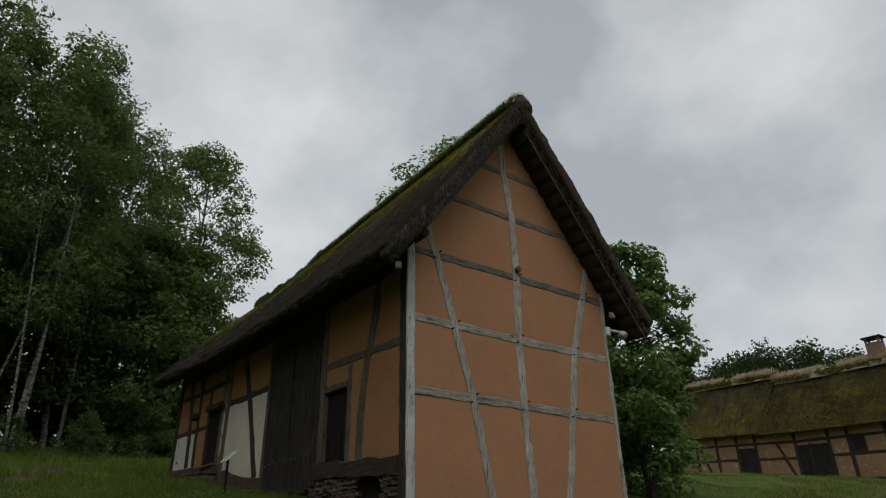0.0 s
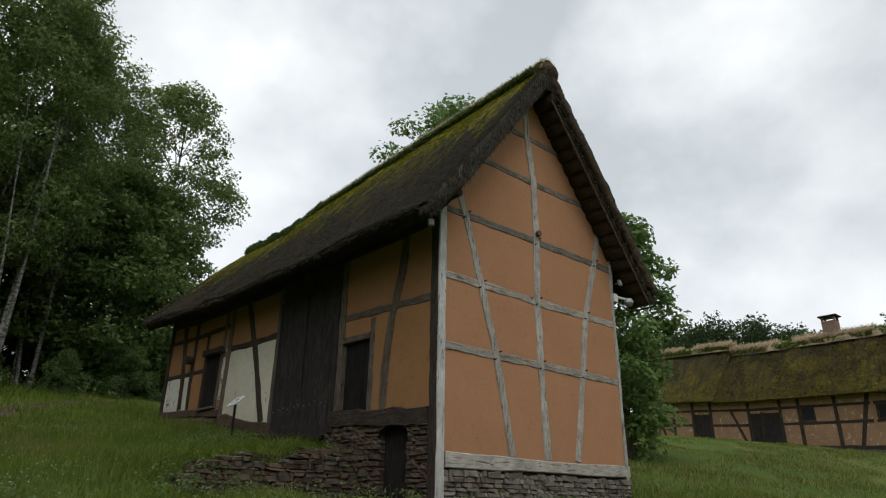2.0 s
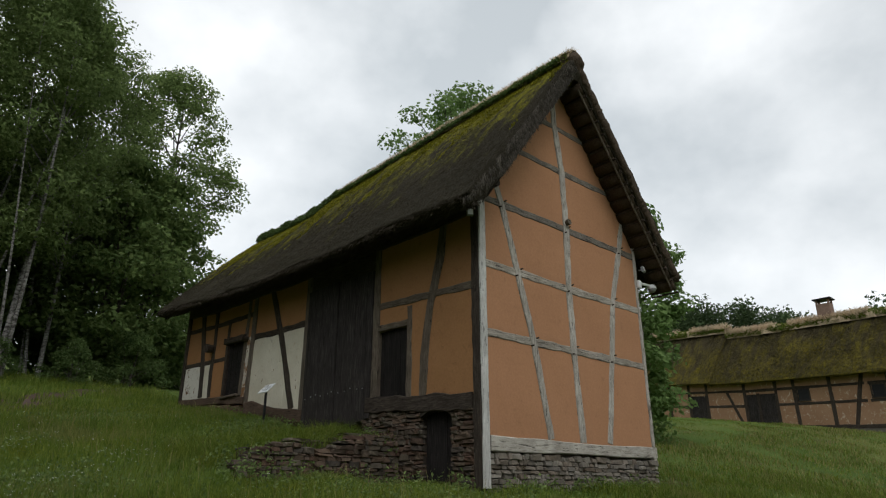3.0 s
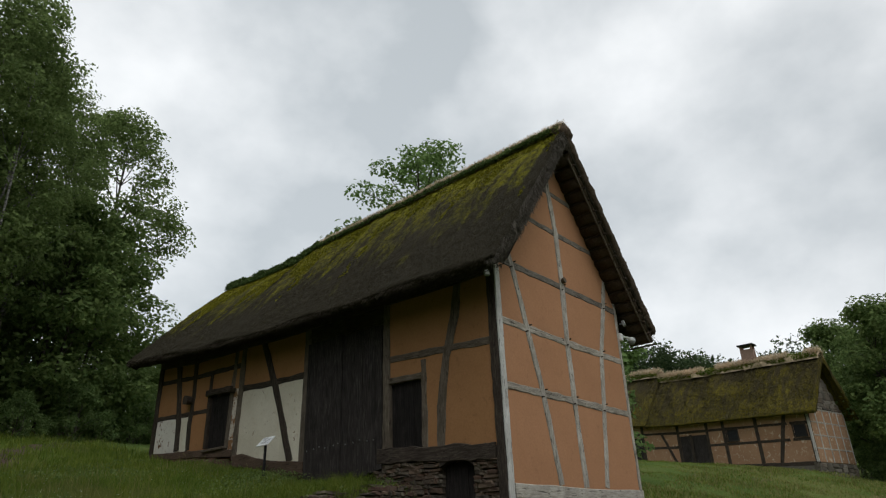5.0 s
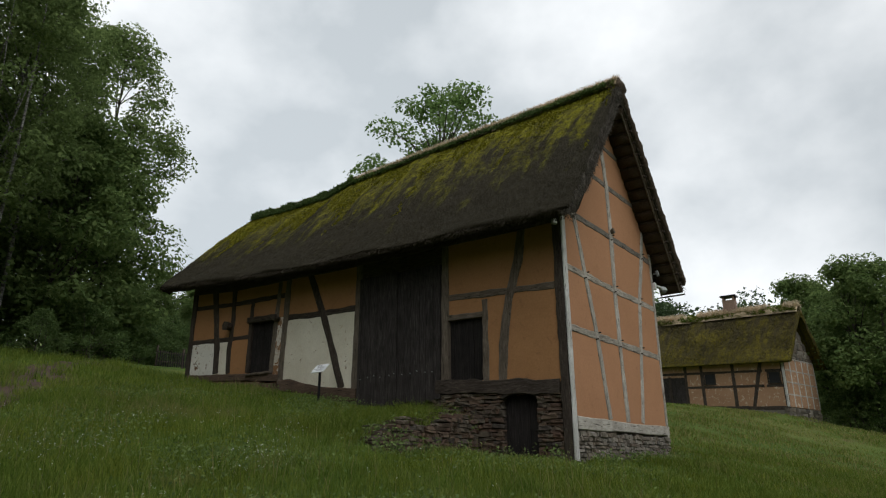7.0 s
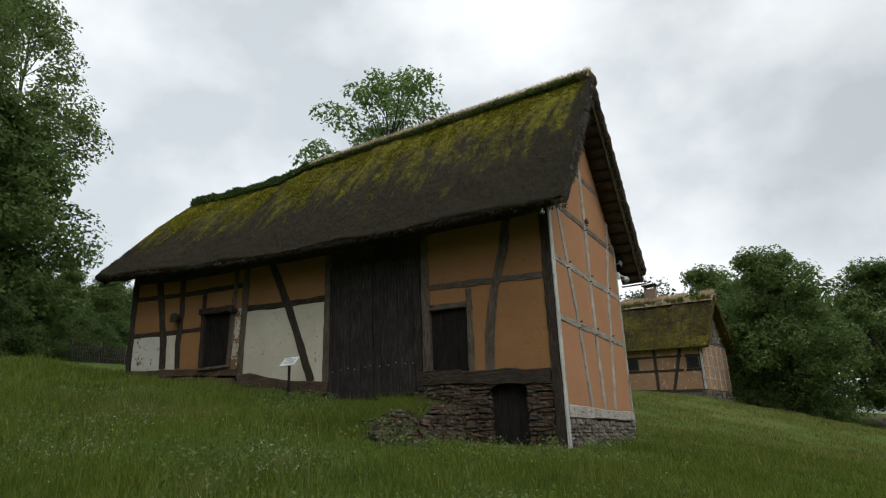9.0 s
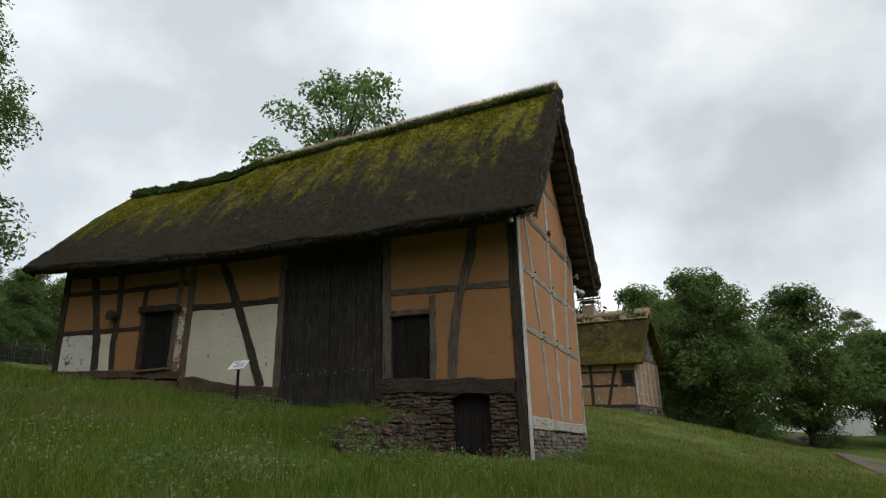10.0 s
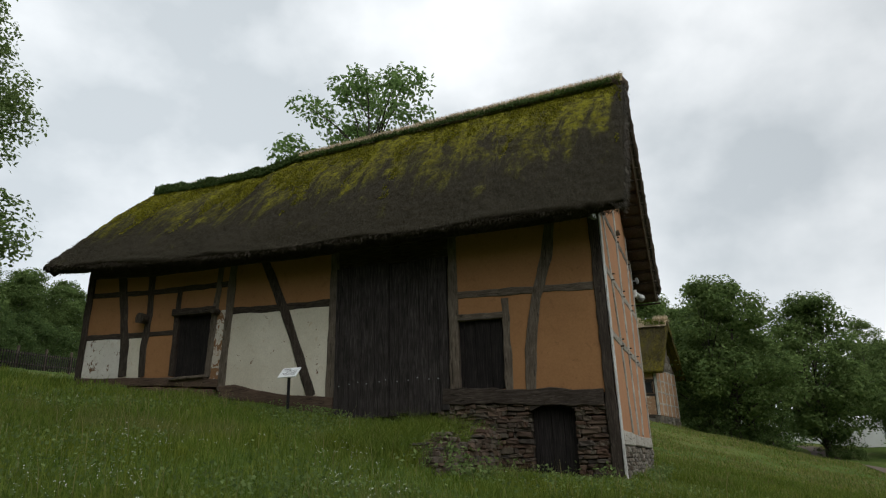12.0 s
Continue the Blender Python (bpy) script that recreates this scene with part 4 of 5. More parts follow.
gate = plank_leaf("barn_door", barn, 12.09, 13.38, 2.80, 6.0, 0.045, 1, (0.06, 0.02), 0.23, "tall weathered dark plank barn door leaf")
gate2 = plank_leaf("barn_door", barn, 13.39, 14.68, 2.76, 6.06, 0.06, 2, (0.02, 0.0), 0.26, "tall weathered dark plank barn door leaf")
for y in (12.3, 12.5, 12.75, 12.95, 13.2, 13.45, 13.6, 13.9, 14.1, 14.3, 14.55):
    part("nail", cyl(bmesh.new(), (XF - 0.075, y, 3.52 + 0.03 * math.sin(9 * y)), (XF - 0.05, y, 3.52 + 0.03 * math.sin(9 * y)), 0.014, 0.008, 6), STEEL, gate if y < 13.38 else gate2)
loft = plank_leaf("loft_door", barn, 10.97, 11.87, 3.22, 4.60, -0.06, 3, (0.02, 0.02), 0.28, "closed dark plank hatch door", wood=PLANK_BLACK)
stable = plank_leaf("stable_door", barn, 18.17, 19.12, 3.98, 5.46, -0.05, 4, (0.0, 0.06), 0.26, "closed dark plank stable door", wood=PLANK_BLACK)
part("threshold", one_box((XF - 0.12, 18.12, 3.93), (XF + 0.1, 19.16, 4.0), 0.015), BROWN_RAIL, stable)
cellar = plank_leaf("cellar_door", barn, 9.70, 10.49, 1.55, 2.86, -0.12, 5, (0, 0), 0.2, "low black plank cellar door in the stone base", wood=PLANK_BLACK)
# arched head of the cellar opening
bm = bmesh.new()
pts = [(9.68 + 0.82 * i / 10, 2.78 + 0.12 * math.sin(math.pi * i / 10)) for i in range(11)]
low = [bm.verts.new((XF - 0.03, y, z)) for y, z in pts]
top = [bm.verts.new((XF - 0.03, y, 2.93)) for y, z in pts]
low2 = [bm.verts.new((XF + 0.2, y, z)) for y, z in pts]
top2 = [bm.verts.new((XF + 0.2, y, 2.93)) for y, z in pts]
for i in range(10):
    bm.faces.new((low[i], low[i + 1], top[i + 1], top[i]))
    bm.faces.new((low[i + 1], low[i], low2[i], low2[i + 1]))
    bm.faces.new((top[i], top[i + 1], top2[i + 1], top2[i]))
bmesh.ops.recalc_face_normals(bm, faces=bm.faces)
part("door_arch", bm, MORTAR, cellar)
part("stone_core", one_box((XF + 0.06, 9.05, 1.2), (XF + 0.35, 9.69, 2.95)), MORTAR, barn)
part("stone_core", one_box((XF + 0.06, 10.50, 1.2), (XF + 0.35, 12.4, 3.05)), MORTAR, barn)
part("stone_core", one_box((XF + 0.1, YG + 0.06, 1.2), (XB + 0.05, YG + 0.35, 2.2)), MORTAR, barn)
part("stone_core", one_box((XF + 0.06, 12.4, 2.2), (XF + 0.35, 14.85, 2.95)), MORTAR, barn)
part("stone_core", slab([(14.85, 2.4), (YE, 3.4), (YE, 4.05), (14.85, 3.2)], -0.02, -0.3, on_front, 0, 5, 0.5), MORTAR, barn)


def stone_mesh(seed):
    """One rough quarried block, unit size, with knocked-off corners."""
    rnd = random.Random(seed)
    bm = bmesh.new()
    bmesh.ops.create_cube(bm, size=1.0)
    bmesh.ops.bevel(bm, geom=list(bm.edges), offset=0.16, segments=1, affect="EDGES")
    for v in bm.verts:
        v.co += Vector((rnd.uniform(-0.08, 0.08), rnd.uniform(-0.05, 0.05), rnd.uniform(-0.12, 0.12)))
    me = bpy.data.meshes.new("stone")
    bm.to_mesh(me)
    bm.free()
    return me


ROUGH = [stone_mesh(i) for i in range(10)]
for me in ROUGH:
    me.materials.append(STONE)
ROUGH_GREY = [me.copy() for me in ROUGH]
for me in ROUGH_GREY:
    me.materials.clear()
    me.materials.append(GREY_STONE)


def lay_stones(parent, place, s0, s1, bottom, top, seed, meshes, course=0.12, length=0.3, turn=0.0, depth=0.24, skip=None):
    """Courses of rubble between bottom(s) and top(s); place(s, z, d) gives the world place."""
    rnd = random.Random(seed)
    z = min(bottom(s0), bottom(s1))
    while z < max(top(s0), top((s0 + s1) / 2), top(s1)):
        h = course * rnd.uniform(0.5, 1.5)
        s = s0 + rnd.uniform(-0.1, 0.0)
        while s < s1:
            w = length * rnd.choice((0.35, 0.5, 0.75, 1.0, 1.3, 1.7)) * rnd.uniform(0.85, 1.15)
            a, b = max(s, s0), min(s + w, s1)
            c = (a + b) / 2
            if b - a > 0.05 and z + h * 0.4 < top(c) and z + h > bottom(c) and not (skip and skip(c, z)):
                hh = min(h * rnd.uniform(0.8, 1.3), top(c) - z)
                ob = new("stone", rnd.choice(meshes))
                ob.matrix_world = Matrix.LocRotScale(place(c, z + hh / 2, -depth / 2 + rnd.uniform(0.0, 0.045)), Euler((rnd.uniform(-0.05, 0.05), rnd.uniform(-0.07, 0.07), turn + rnd.uniform(-0.07, 0.07))), (b - a + 0.01, depth, hh * 1.04))
                if parent is not None:
                    ob.parent = parent
                    ob.matrix_parent_inverse = Matrix.Translation(-parent.location)
            s += w
        z += h


lay_stones(barn, on_front, 10.50, 12.34, lambda s: 1.5, lambda s: 2.90 + 0.06 * (s - 10.5), 11, ROUGH, 0.078, 0.22, math.pi / 2)
lay_stones(barn, on_front, 9.14, 9.69, lambda s: 1.5, lambda s: 2.84, 12, ROUGH, 0.07, 0.2, math.pi / 2)
lay_stones(barn, on_gable, 6.02, 11.15, lambda s: 1.5, lambda s: 2.16, 13, ROUGH_GREY, 0.088, 0.21, 0.0, 0.26)
lay_stones(barn, on_front, 14.7, 22.3, lambda s: 2.95 + 0.11 * (s - 14.7), lambda s: 3.2 + 0.105 * (s - 14.7), 14, ROUGH, 0.12, 0.34, math.pi / 2)

# low bank wall beside the cellar door
bank = thing("bank_wall", "low crumbling dry-stone retaining wall grown over with weeds", "retaining wall", at=(4.1, BANK, 1.7))
lay_stones(bank, lambda s, z, d: (s, BANK - 0.02 - d + 0.04 * math.sin(2.3 * s), z), 2.6, 5.9, lambda s: 1.4 + 0.35 * max(0.0, 3.3 - s), lambda s: 2.06 + 0.12 * (s - 2.2) + 0.08 * math.sin(4.1 * s) - 0.35 * max(0.0, 2.85 - s), 15, ROUGH, 0.066, 0.19, 0.0, 0.3)
lay_stones(bank, lambda s, z, d: (s, BANK + 0.2 - d, z), 2.85, 5.9, lambda s: 1.95, lambda s: 2.10 + 0.13 * (s - 2.2) + 0.05 * math.sin(5.3 * s), 16, ROUGH, 0.075, 0.24, 0.05, 0.3)
part("wall_core", one_box((2.9, BANK + 0.06, 1.2), (5.95, BANK + 0.2, 2.1)), MORTAR, bank)

# ---- fixtures on the barn ----


def floodlight(x, y, z, turn, label):
    ob = thing("floodlight", label, "floodlight", at=(x, y, z))
    m = Matrix.Translation((x, y, z)) @ Matrix.Rotation(turn, 4, "Z") @ Matrix.Scale(0.75, 4)
    for name, lo, hi, mat, dy in (("housing", (-0.075, -0.05, -0.095), (0.075, 0.03, 0.095), GREY_PLASTIC, 0), ("lens", (-0.064, -0.058, -0.082), (0.064, -0.048, 0.082), WHITE_PLASTIC, 0), ("bracket", (-0.02, 0.03, -0.02), (0.02, 0.14, 0.02), STEEL, 0)):
        bm = one_box(lo, hi, 0.006 if name != "lens" else 0.002)
        bmesh.ops.transform(bm, matrix=m @ (Matrix.Rotation(-0.25, 4, "X") if name != "bracket" else Matrix()), verts=bm.verts)
        part(name, bm, mat, ob)
    return ob


floodlight(5.73, 9.0, 6.33, -0.5, "small white floodlight under the eave at the barn corner")
floodlight(11.22, 8.80, 6.40, 0.2, "small white floodlight under the thatch at the gable edge")
dome = thing("security_camera", "white dome security camera on a wall bracket", "security camera", at=(11.15, 8.86, 6.02))
part("wall_plate", one_box((11.02, 8.82, 5.93), (11.14, 8.885, 6.12), 0.01), WHITE_PLASTIC, dome)
part("arm", cyl(bmesh.new(), (11.10, 8.84, 6.05), (11.47, 8.77, 6.04), 0.03), WHITE_PLASTIC, dome)
bm = bmesh.new()
bmesh.ops.create_uvsphere(bm, u_segments=20, v_segments=12, radius=0.105, matrix=Matrix.Translation((11.48, 8.77, 5.98)))
for v in bm.verts:
    v.co.z = max(v.co.z, 5.97)
part("housing", bm, WHITE_PLASTIC, dome, smooth=True)
bm = bmesh.new()
bmesh.ops.create_uvsphere(bm, u_segments=20, v_segments=12, radius=0.095, matrix=Matrix.Translation((11.48, 8.77, 5.97)))
for v in bm.verts:
    v.co.z = min(v.co.z, 5.968)
part("dome", bm, SMOKED, dome, "grey translucent dome", smooth=True)

# ---- information stand ----
sx, sy = 5.28, 15.42
sz = ground_at(sx, sy)
stand = thing("information_stand", "slanted white information panel on a thin metal post", "sign", at=(sx, sy, sz))
part("post", one_box((sx - 0.025, sy - 0.025, sz - 0.2), (sx + 0.025, sy + 0.025, 3.74), 0.005), LEAD, stand)
tilt = Matrix.Translation((sx, sy, 3.78)) @ Matrix.Rotation(-0.8, 4, "Y")
bm = one_box((-0.15, -0.22, -0.012), (0.15, 0.22, 0.012), 0.004)
bmesh.ops.transform(bm, matrix=tilt, verts=bm.verts)
panel = part("panel", bm, PAPER, stand)
bm = box(bmesh.new(), (0.09, 0.0, 0.012), (0.115, 0.17, 0.0145))
for i in range(6):
    box(bm, (0.055 - 0.03 * i, -0.18, 0.012), (0.065 - 0.03 * i, 0.17 - 0.05 * (i % 3), 0.0145))
bmesh.ops.transform(bm, matrix=tilt, verts=bm.verts)
part("print_lines", bm, INK, panel)

# ---- the long farmhouse beyond ----
HA = math.atan2(2.1, 10.5)
HU, HV = Vector((math.sin(HA), math.cos(HA), 0)), Vector((math.cos(HA), -math.sin(HA), 0))
HC = Vector((36.3, 10.5, 0))
house = thing("farmhouse", "long half-timbered farmhouse, pink plaster, green mossy thatched roof", "farmhouse", at=(36.3, 10.5, 4.4))


def rise(u):
    return 0.058 * u + 0.035 * max(0, u - 8)


def on_house(s, z, d):
    p = HC + HU * s - HV * d
    return (p.x, p.y, z + rise(s))


def on_house_gable(s, z, d):
    p = HC + HV * s - HU * d
    return (p.x, p.y, z)


HW, HL = 4.5, 17.0
F0, F1 = 4.55, 7.5
m_house = Matrix(((HV.x, HU.x, 0, HC.x), (HV.y, HU.y, 0, HC.y), (0, 0, 1, 0), (0, 0, 0, 1)))
for u0, u1, lift in ((-0.55, 10.15, 0.0), (10.15, 17.4, 0.38)):
    vs, fs, uv = roof_mesh(u0, u1, 70, 22, lambda u: 7.12 + rise(u) + lift * 0.2, lambda u: 10.72 + rise(u) * 0.9 + lift, HW / 2 + 0.1, HW / 2 + 0.55, 0.5, 40.0 + lift, 0.05)
    hr = raw("thatched_roof", [m_house @ Vector(v) for v in vs], fs, FAR_THATCH, house, "green-brown mossy thatch", smooth=True)
    with_uv(hr, uv)
    hs, hd = [], []
    for _ in range(16000 if u0 < 0 else 8000):
        u, t = rng.uniform(u0, u1), rng.uniform(0.03, 0.98)
        k = (10.72 + rise(u) * 0.9 + lift - 7.12 - rise(u)) / (HW / 2 + 0.55)
        hs.append(tuple(m_house @ Vector((HW / 2 + 0.1 - (HW / 2 + 0.55) * t, u, 10.72 + rise(u) * 0.9 + lift - k * math.sqrt(((HW / 2 + 0.55) * t) ** 2 + 0.0169) + 0.06 * math.sin(math.pi * t)))))
        hd.append((-0.7, 0, -0.5))
    strands("thatch_stubble", hs, hd, 0.14, 0.014, HOUSE_STUBBLE, hr, "mossy straw ends", rng, 0.3)
    vs, fs = [], []
    n = 60
    for j in range(n + 1):
        u = u0 + (u1 - u0) * j / n
        for k in range(8):
            a = math.pi * k / 7
            q = Vector((math.cos(a), u * 1.3, math.sin(a)))
            r = 0.34 + 0.2 * noise.noise(q * 0.8) + 0.09 * noise.noise(q * 4) + 0.05 * noise.noise(q * 9)
            vs.append(m_house @ Vector((HW / 2 + 0.1 - r * math.cos(a) * 1.3, u, 10.43 + rise(u) * 0.9 + lift + r * math.sin(a) - 0.15 * (1 - math.sin(a)))))
    for j in range(n):
        for k in range(7):
            o = j * 8 + k
            fs.append((o, o + 1, o + 9, o + 8))
    hcap = raw("ridge_cap", vs, fs, STRAW, hr, "ridge of pale dry grass", smooth=True)
    hs, hd = [], []
    for _ in range(9000 if u0 < 0 else 4500):
        u, a = rng.uniform(u0, u1), rng.uniform(0.2, 2.9)
        if noise.noise(Vector((u * 0.7, 5.0, 0))) > 0.22:
            continue
        p = m_house @ Vector((HW / 2 + 0.1 - 0.4 * math.cos(a), u, 10.5 + rise(u) * 0.9 + lift + 0.32 * math.sin(a)))
        hs.append(tuple(p))
        hd.append((-math.cos(a) * 0.6, 0, 0.6))
    strands("dry_grass", hs, hd, 0.26, 0.016, DRY_GRASS, hr, "pale dry grass", rng, 0.5)
    hs, hd = [], []
    for _ in range(5000):
        u, a = rng.uniform(u0, u1), rng.uniform(-0.2, 1.6)
        if noise.noise(Vector((u * 0.7, 5.0, 0))) < -0.02 and a > 0.5:
            continue
        hs.append(tuple(m_house @ Vector((HW / 2 + 0.1 - 0.46 * math.cos(a), u, 10.42 + rise(u) * 0.9 + lift + 0.36 * math.sin(a)))))
        hd.append((-0.6, 0, 0.35))
    strands("ridge_weed", hs, hd, 0.16, 0.02, GRASS, hr, "green weeds below the dry grass", rng, 0.6)
# front: frame and panels
posts = (0.08, 1.15, 3.0, 5.0, 6.1, 8.1, 10.75, 12.1, 13.65, 15.3, 17.0)
for i, u in enumerate(posts):
    lean = -0.85 if i == 1 else 0.0
    part("post", hewn([(u - lean, F0 - 0.1), (u, 7.6)], 0.2, 0.03, -0.1, on_house, 200 + i, 0.015, 0.6), DARK_TIMBER, house)
for i, (a, b) in enumerate(zip(posts, posts[1:])):
    is_door = i in (4, 6)
    if is_door:
        leaf = part("door", slab([(a, F0 - 0.15), (b, F0 - 0.15), (b, 6.45), (a, 6.45)], -0.05, -0.12, on_house, 0, 300 + i, 0.6), PLANK, house, "dark plank door")
        for kk in range(4):
            w = (b - a - 0.2) / 4
            part("plank", slab([(a + 0.1 + w * kk + 0.01, F0 - 0.1), (a + 0.1 + w * (kk + 1) - 0.01, F0 - 0.1), (a + 0.1 + w * (kk + 1) - 0.01, 6.4), (a + 0.1 + w * kk + 0.01, 6.4)], -0.03, -0.05, on_house, 0, 320 + kk, 2.0), PLANK, leaf)
    else:
        part("infill_panel", slab([(a, F0), (b, F0), (b, 5.75), (a, 5.75)], -0.004, -0.15, on_house, 0.01, 300 + i, 0.4), FAR_PLASTER, house)
    if is_door:
        part("infill_panel", slab([(a, 6.4), (b, 6.4), (b, 7.6), (a, 7.6)], -0.004, -0.15, on_house, 0.01, 340 + i, 0.4), FAR_PLASTER, house)
    else:
        part("infill_panel", slab([(a, 5.75), (b, 5.75), (b, 7.6), (a, 7.6)], -0.004, -0.15, on_house, 0.01, 340 + i, 0.4), FAR_PLASTER, house)
        part("rail", hewn([(a + 0.08, 5.75), (b - 0.08, 5.75)], 0.15, 0.02, -0.1, on_house, 360 + i, 0.012, 0.6), DARK_RAIL, house)
    part("rail", hewn([(a + 0.08, 6.62), (b - 0.08, 6.62)], 0.15, 0.016, -0.1, on_house, 380 + i, 0.012, 0.6), DARK_RAIL, house)
part("mullion", hewn([(7.25, F0 - 0.1), (7.25, 6.45)], 0.18, 0.03, -0.1, on_house, 399, 0.015, 0.6), DARK_TIMBER, house)
part("brace", hewn([(8.35, F0), (9.3, 6.6)], 0.18, 0.026, -0.1, on_house, 400), DARK_TIMBER, house)
part("brace", hewn([(14.2, F0), (15.0, 6.6)], 0.18, 0.026, -0.1, on_house, 401), DARK_TIMBER, house)
part("sill_beam", hewn([(0.0, F0 - 0.08), (5.0, F0 - 0.06), (17, F0 - 0.08)], 0.2, 0.05, -0.2, on_house, 402), DARK_RAIL, house)
for u, z in ((0.3, 6.2), (4.2, 6.22)):
    win = part("window", slab([(u, z - 0.3), (u + 0.6, z - 0.3), (u + 0.6, z + 0.3), (u, z + 0.3)], 0.02, -0.05, on_house, 0, 410, 0.5), LEAD, house, "small dark shuttered window")
    for lo, hi in (((u - 0.02, z - 0.36), (u + 0.62, z - 0.3)), ((u - 0.02, z + 0.3), (u + 0.62, z + 0.36)), ((u - 0.08, z - 0.36), (u - 0.02, z + 0.36)), ((u + 0.62, z - 0.36), (u + 0.68, z + 0.36))):
        part("window_frame", slab([lo, (hi[0], lo[1]), hi, (lo[0], hi[1])], 0.05, -0.05, on_house, 0, 411, 0.5), DARK_TIMBER, win)
part("plinth", slab([(0, 3.3), (HL, 3.3), (HL, F0 - 0.1), (0, F0 - 0.1)], 0.03, -0.3, on_house, 0.03, 420, 0.3), GREY_STONE, house, "rubble stone plinth")
part("plinth", slab([(-0.05, 3.2), (HW + 0.05, 3.2), (HW + 0.05, F0 - 0.02), (-0.05, F0 - 0.02)], -0.07, -0.3, on_house_gable, 0.03, 421, 0.3), GREY_STONE, house, "rubble stone plinth")
# gable of the farmhouse: small squares of pale timber
gz = (F0, 5.25, 5.95, 6.65, 7.35)
gs = (0.0, 0.9, 1.8, 2.7, 3.6, 4.5)
for z0, z1 in zip(gz, gz[1:]):
    for s0, s1 in zip(gs, gs[1:]):
        part("infill_panel", slab([(s0, z0), (s1, z0), (s1, z1), (s0, z1)], -0.004, -0.15, on_house_gable, 0.01, 430, 0.5), FAR_PLASTER, house)
    part("rail", hewn([(0.05, z1), (HW - 0.05, z1)], 0.085, 0.016, -0.1, on_house_gable, 440, 0.01, 0.6), PALE_RAIL, house)
for i, s in enumerate(gs):
    part("post", hewn([(s, F0), (s, 7.35)], 0.085, 0.026, -0.1, on_house_gable, 450 + i, 0.01, 0.6), PALE_BOARD, house)
part("gable_top", slab([(-0.1, 7.38), (HW + 0.1, 7.38), (HW / 2 + 0.15, 10.3), (HW / 2 + 0.05, 10.3)], -0.07, -0.2, on_house_gable, 0.0, 460, 0.3), plaster("gable_rubble", (0.30, 0.24, 0.17), (0.42, 0.36, 0.27), (0.12, 0.09, 0.07), 0.8), house, "rubble gable with patchy pale render")
lay_stones(house, on_house_gable, 0.05, HW, lambda s: 7.42, lambda s: 10.1 - 1.24 * abs(s - HW / 2 - 0.1), 470, ROUGH_GREY, 0.24, 0.42, -HA, 0.2)
lay_stones(house, on_house_gable, -0.05, HW + 0.05, lambda s: 3.5, lambda s: 4.5, 471, ROUGH_GREY, 0.2, 0.45, -HA, 0.2)
part("back_wall", slab([(0, 3.3), (HL, 3.3), (HL, 7.6), (0, 7.6)], -HW + 0.2, -HW, on_house, 0, 461, 1.0), FAR_PLASTER, house)
part("end_wall", slab([(0, 4.2), (HW, 4.2), (HW, 8.6), (0, 8.6)], -HL, -HL - 0.2, on_house_gable, 0, 462, 1.0), FAR_PLASTER, house)
# chimney
cp = m_house @ Vector((HW / 2 + 0.1, 3.65, 0))
chim = part("chimney", one_box((cp.x - 0.3, cp.y - 0.38, 10.4), (cp.x + 0.3, cp.y + 0.38, 11.75), 0.02), BRICK, house, "square brick chimney with rain cap")
for dx in (-0.24, 0.24):
    for dy in (-0.32, 0.32):
        part("cap_leg", one_box((cp.x + dx - 0.05, cp.y + dy - 0.05, 11.75), (cp.x + dx + 0.05, cp.y + dy + 0.05, 11.98)), BRICK, chim)
part("rain_cap", one_box((cp.x - 0.42, cp.y - 0.5, 11.98), (cp.x + 0.42, cp.y + 0.5, 12.06), 0.02), LEAD, chim, "dark sheet-metal rain cap")

# ---- trees ----


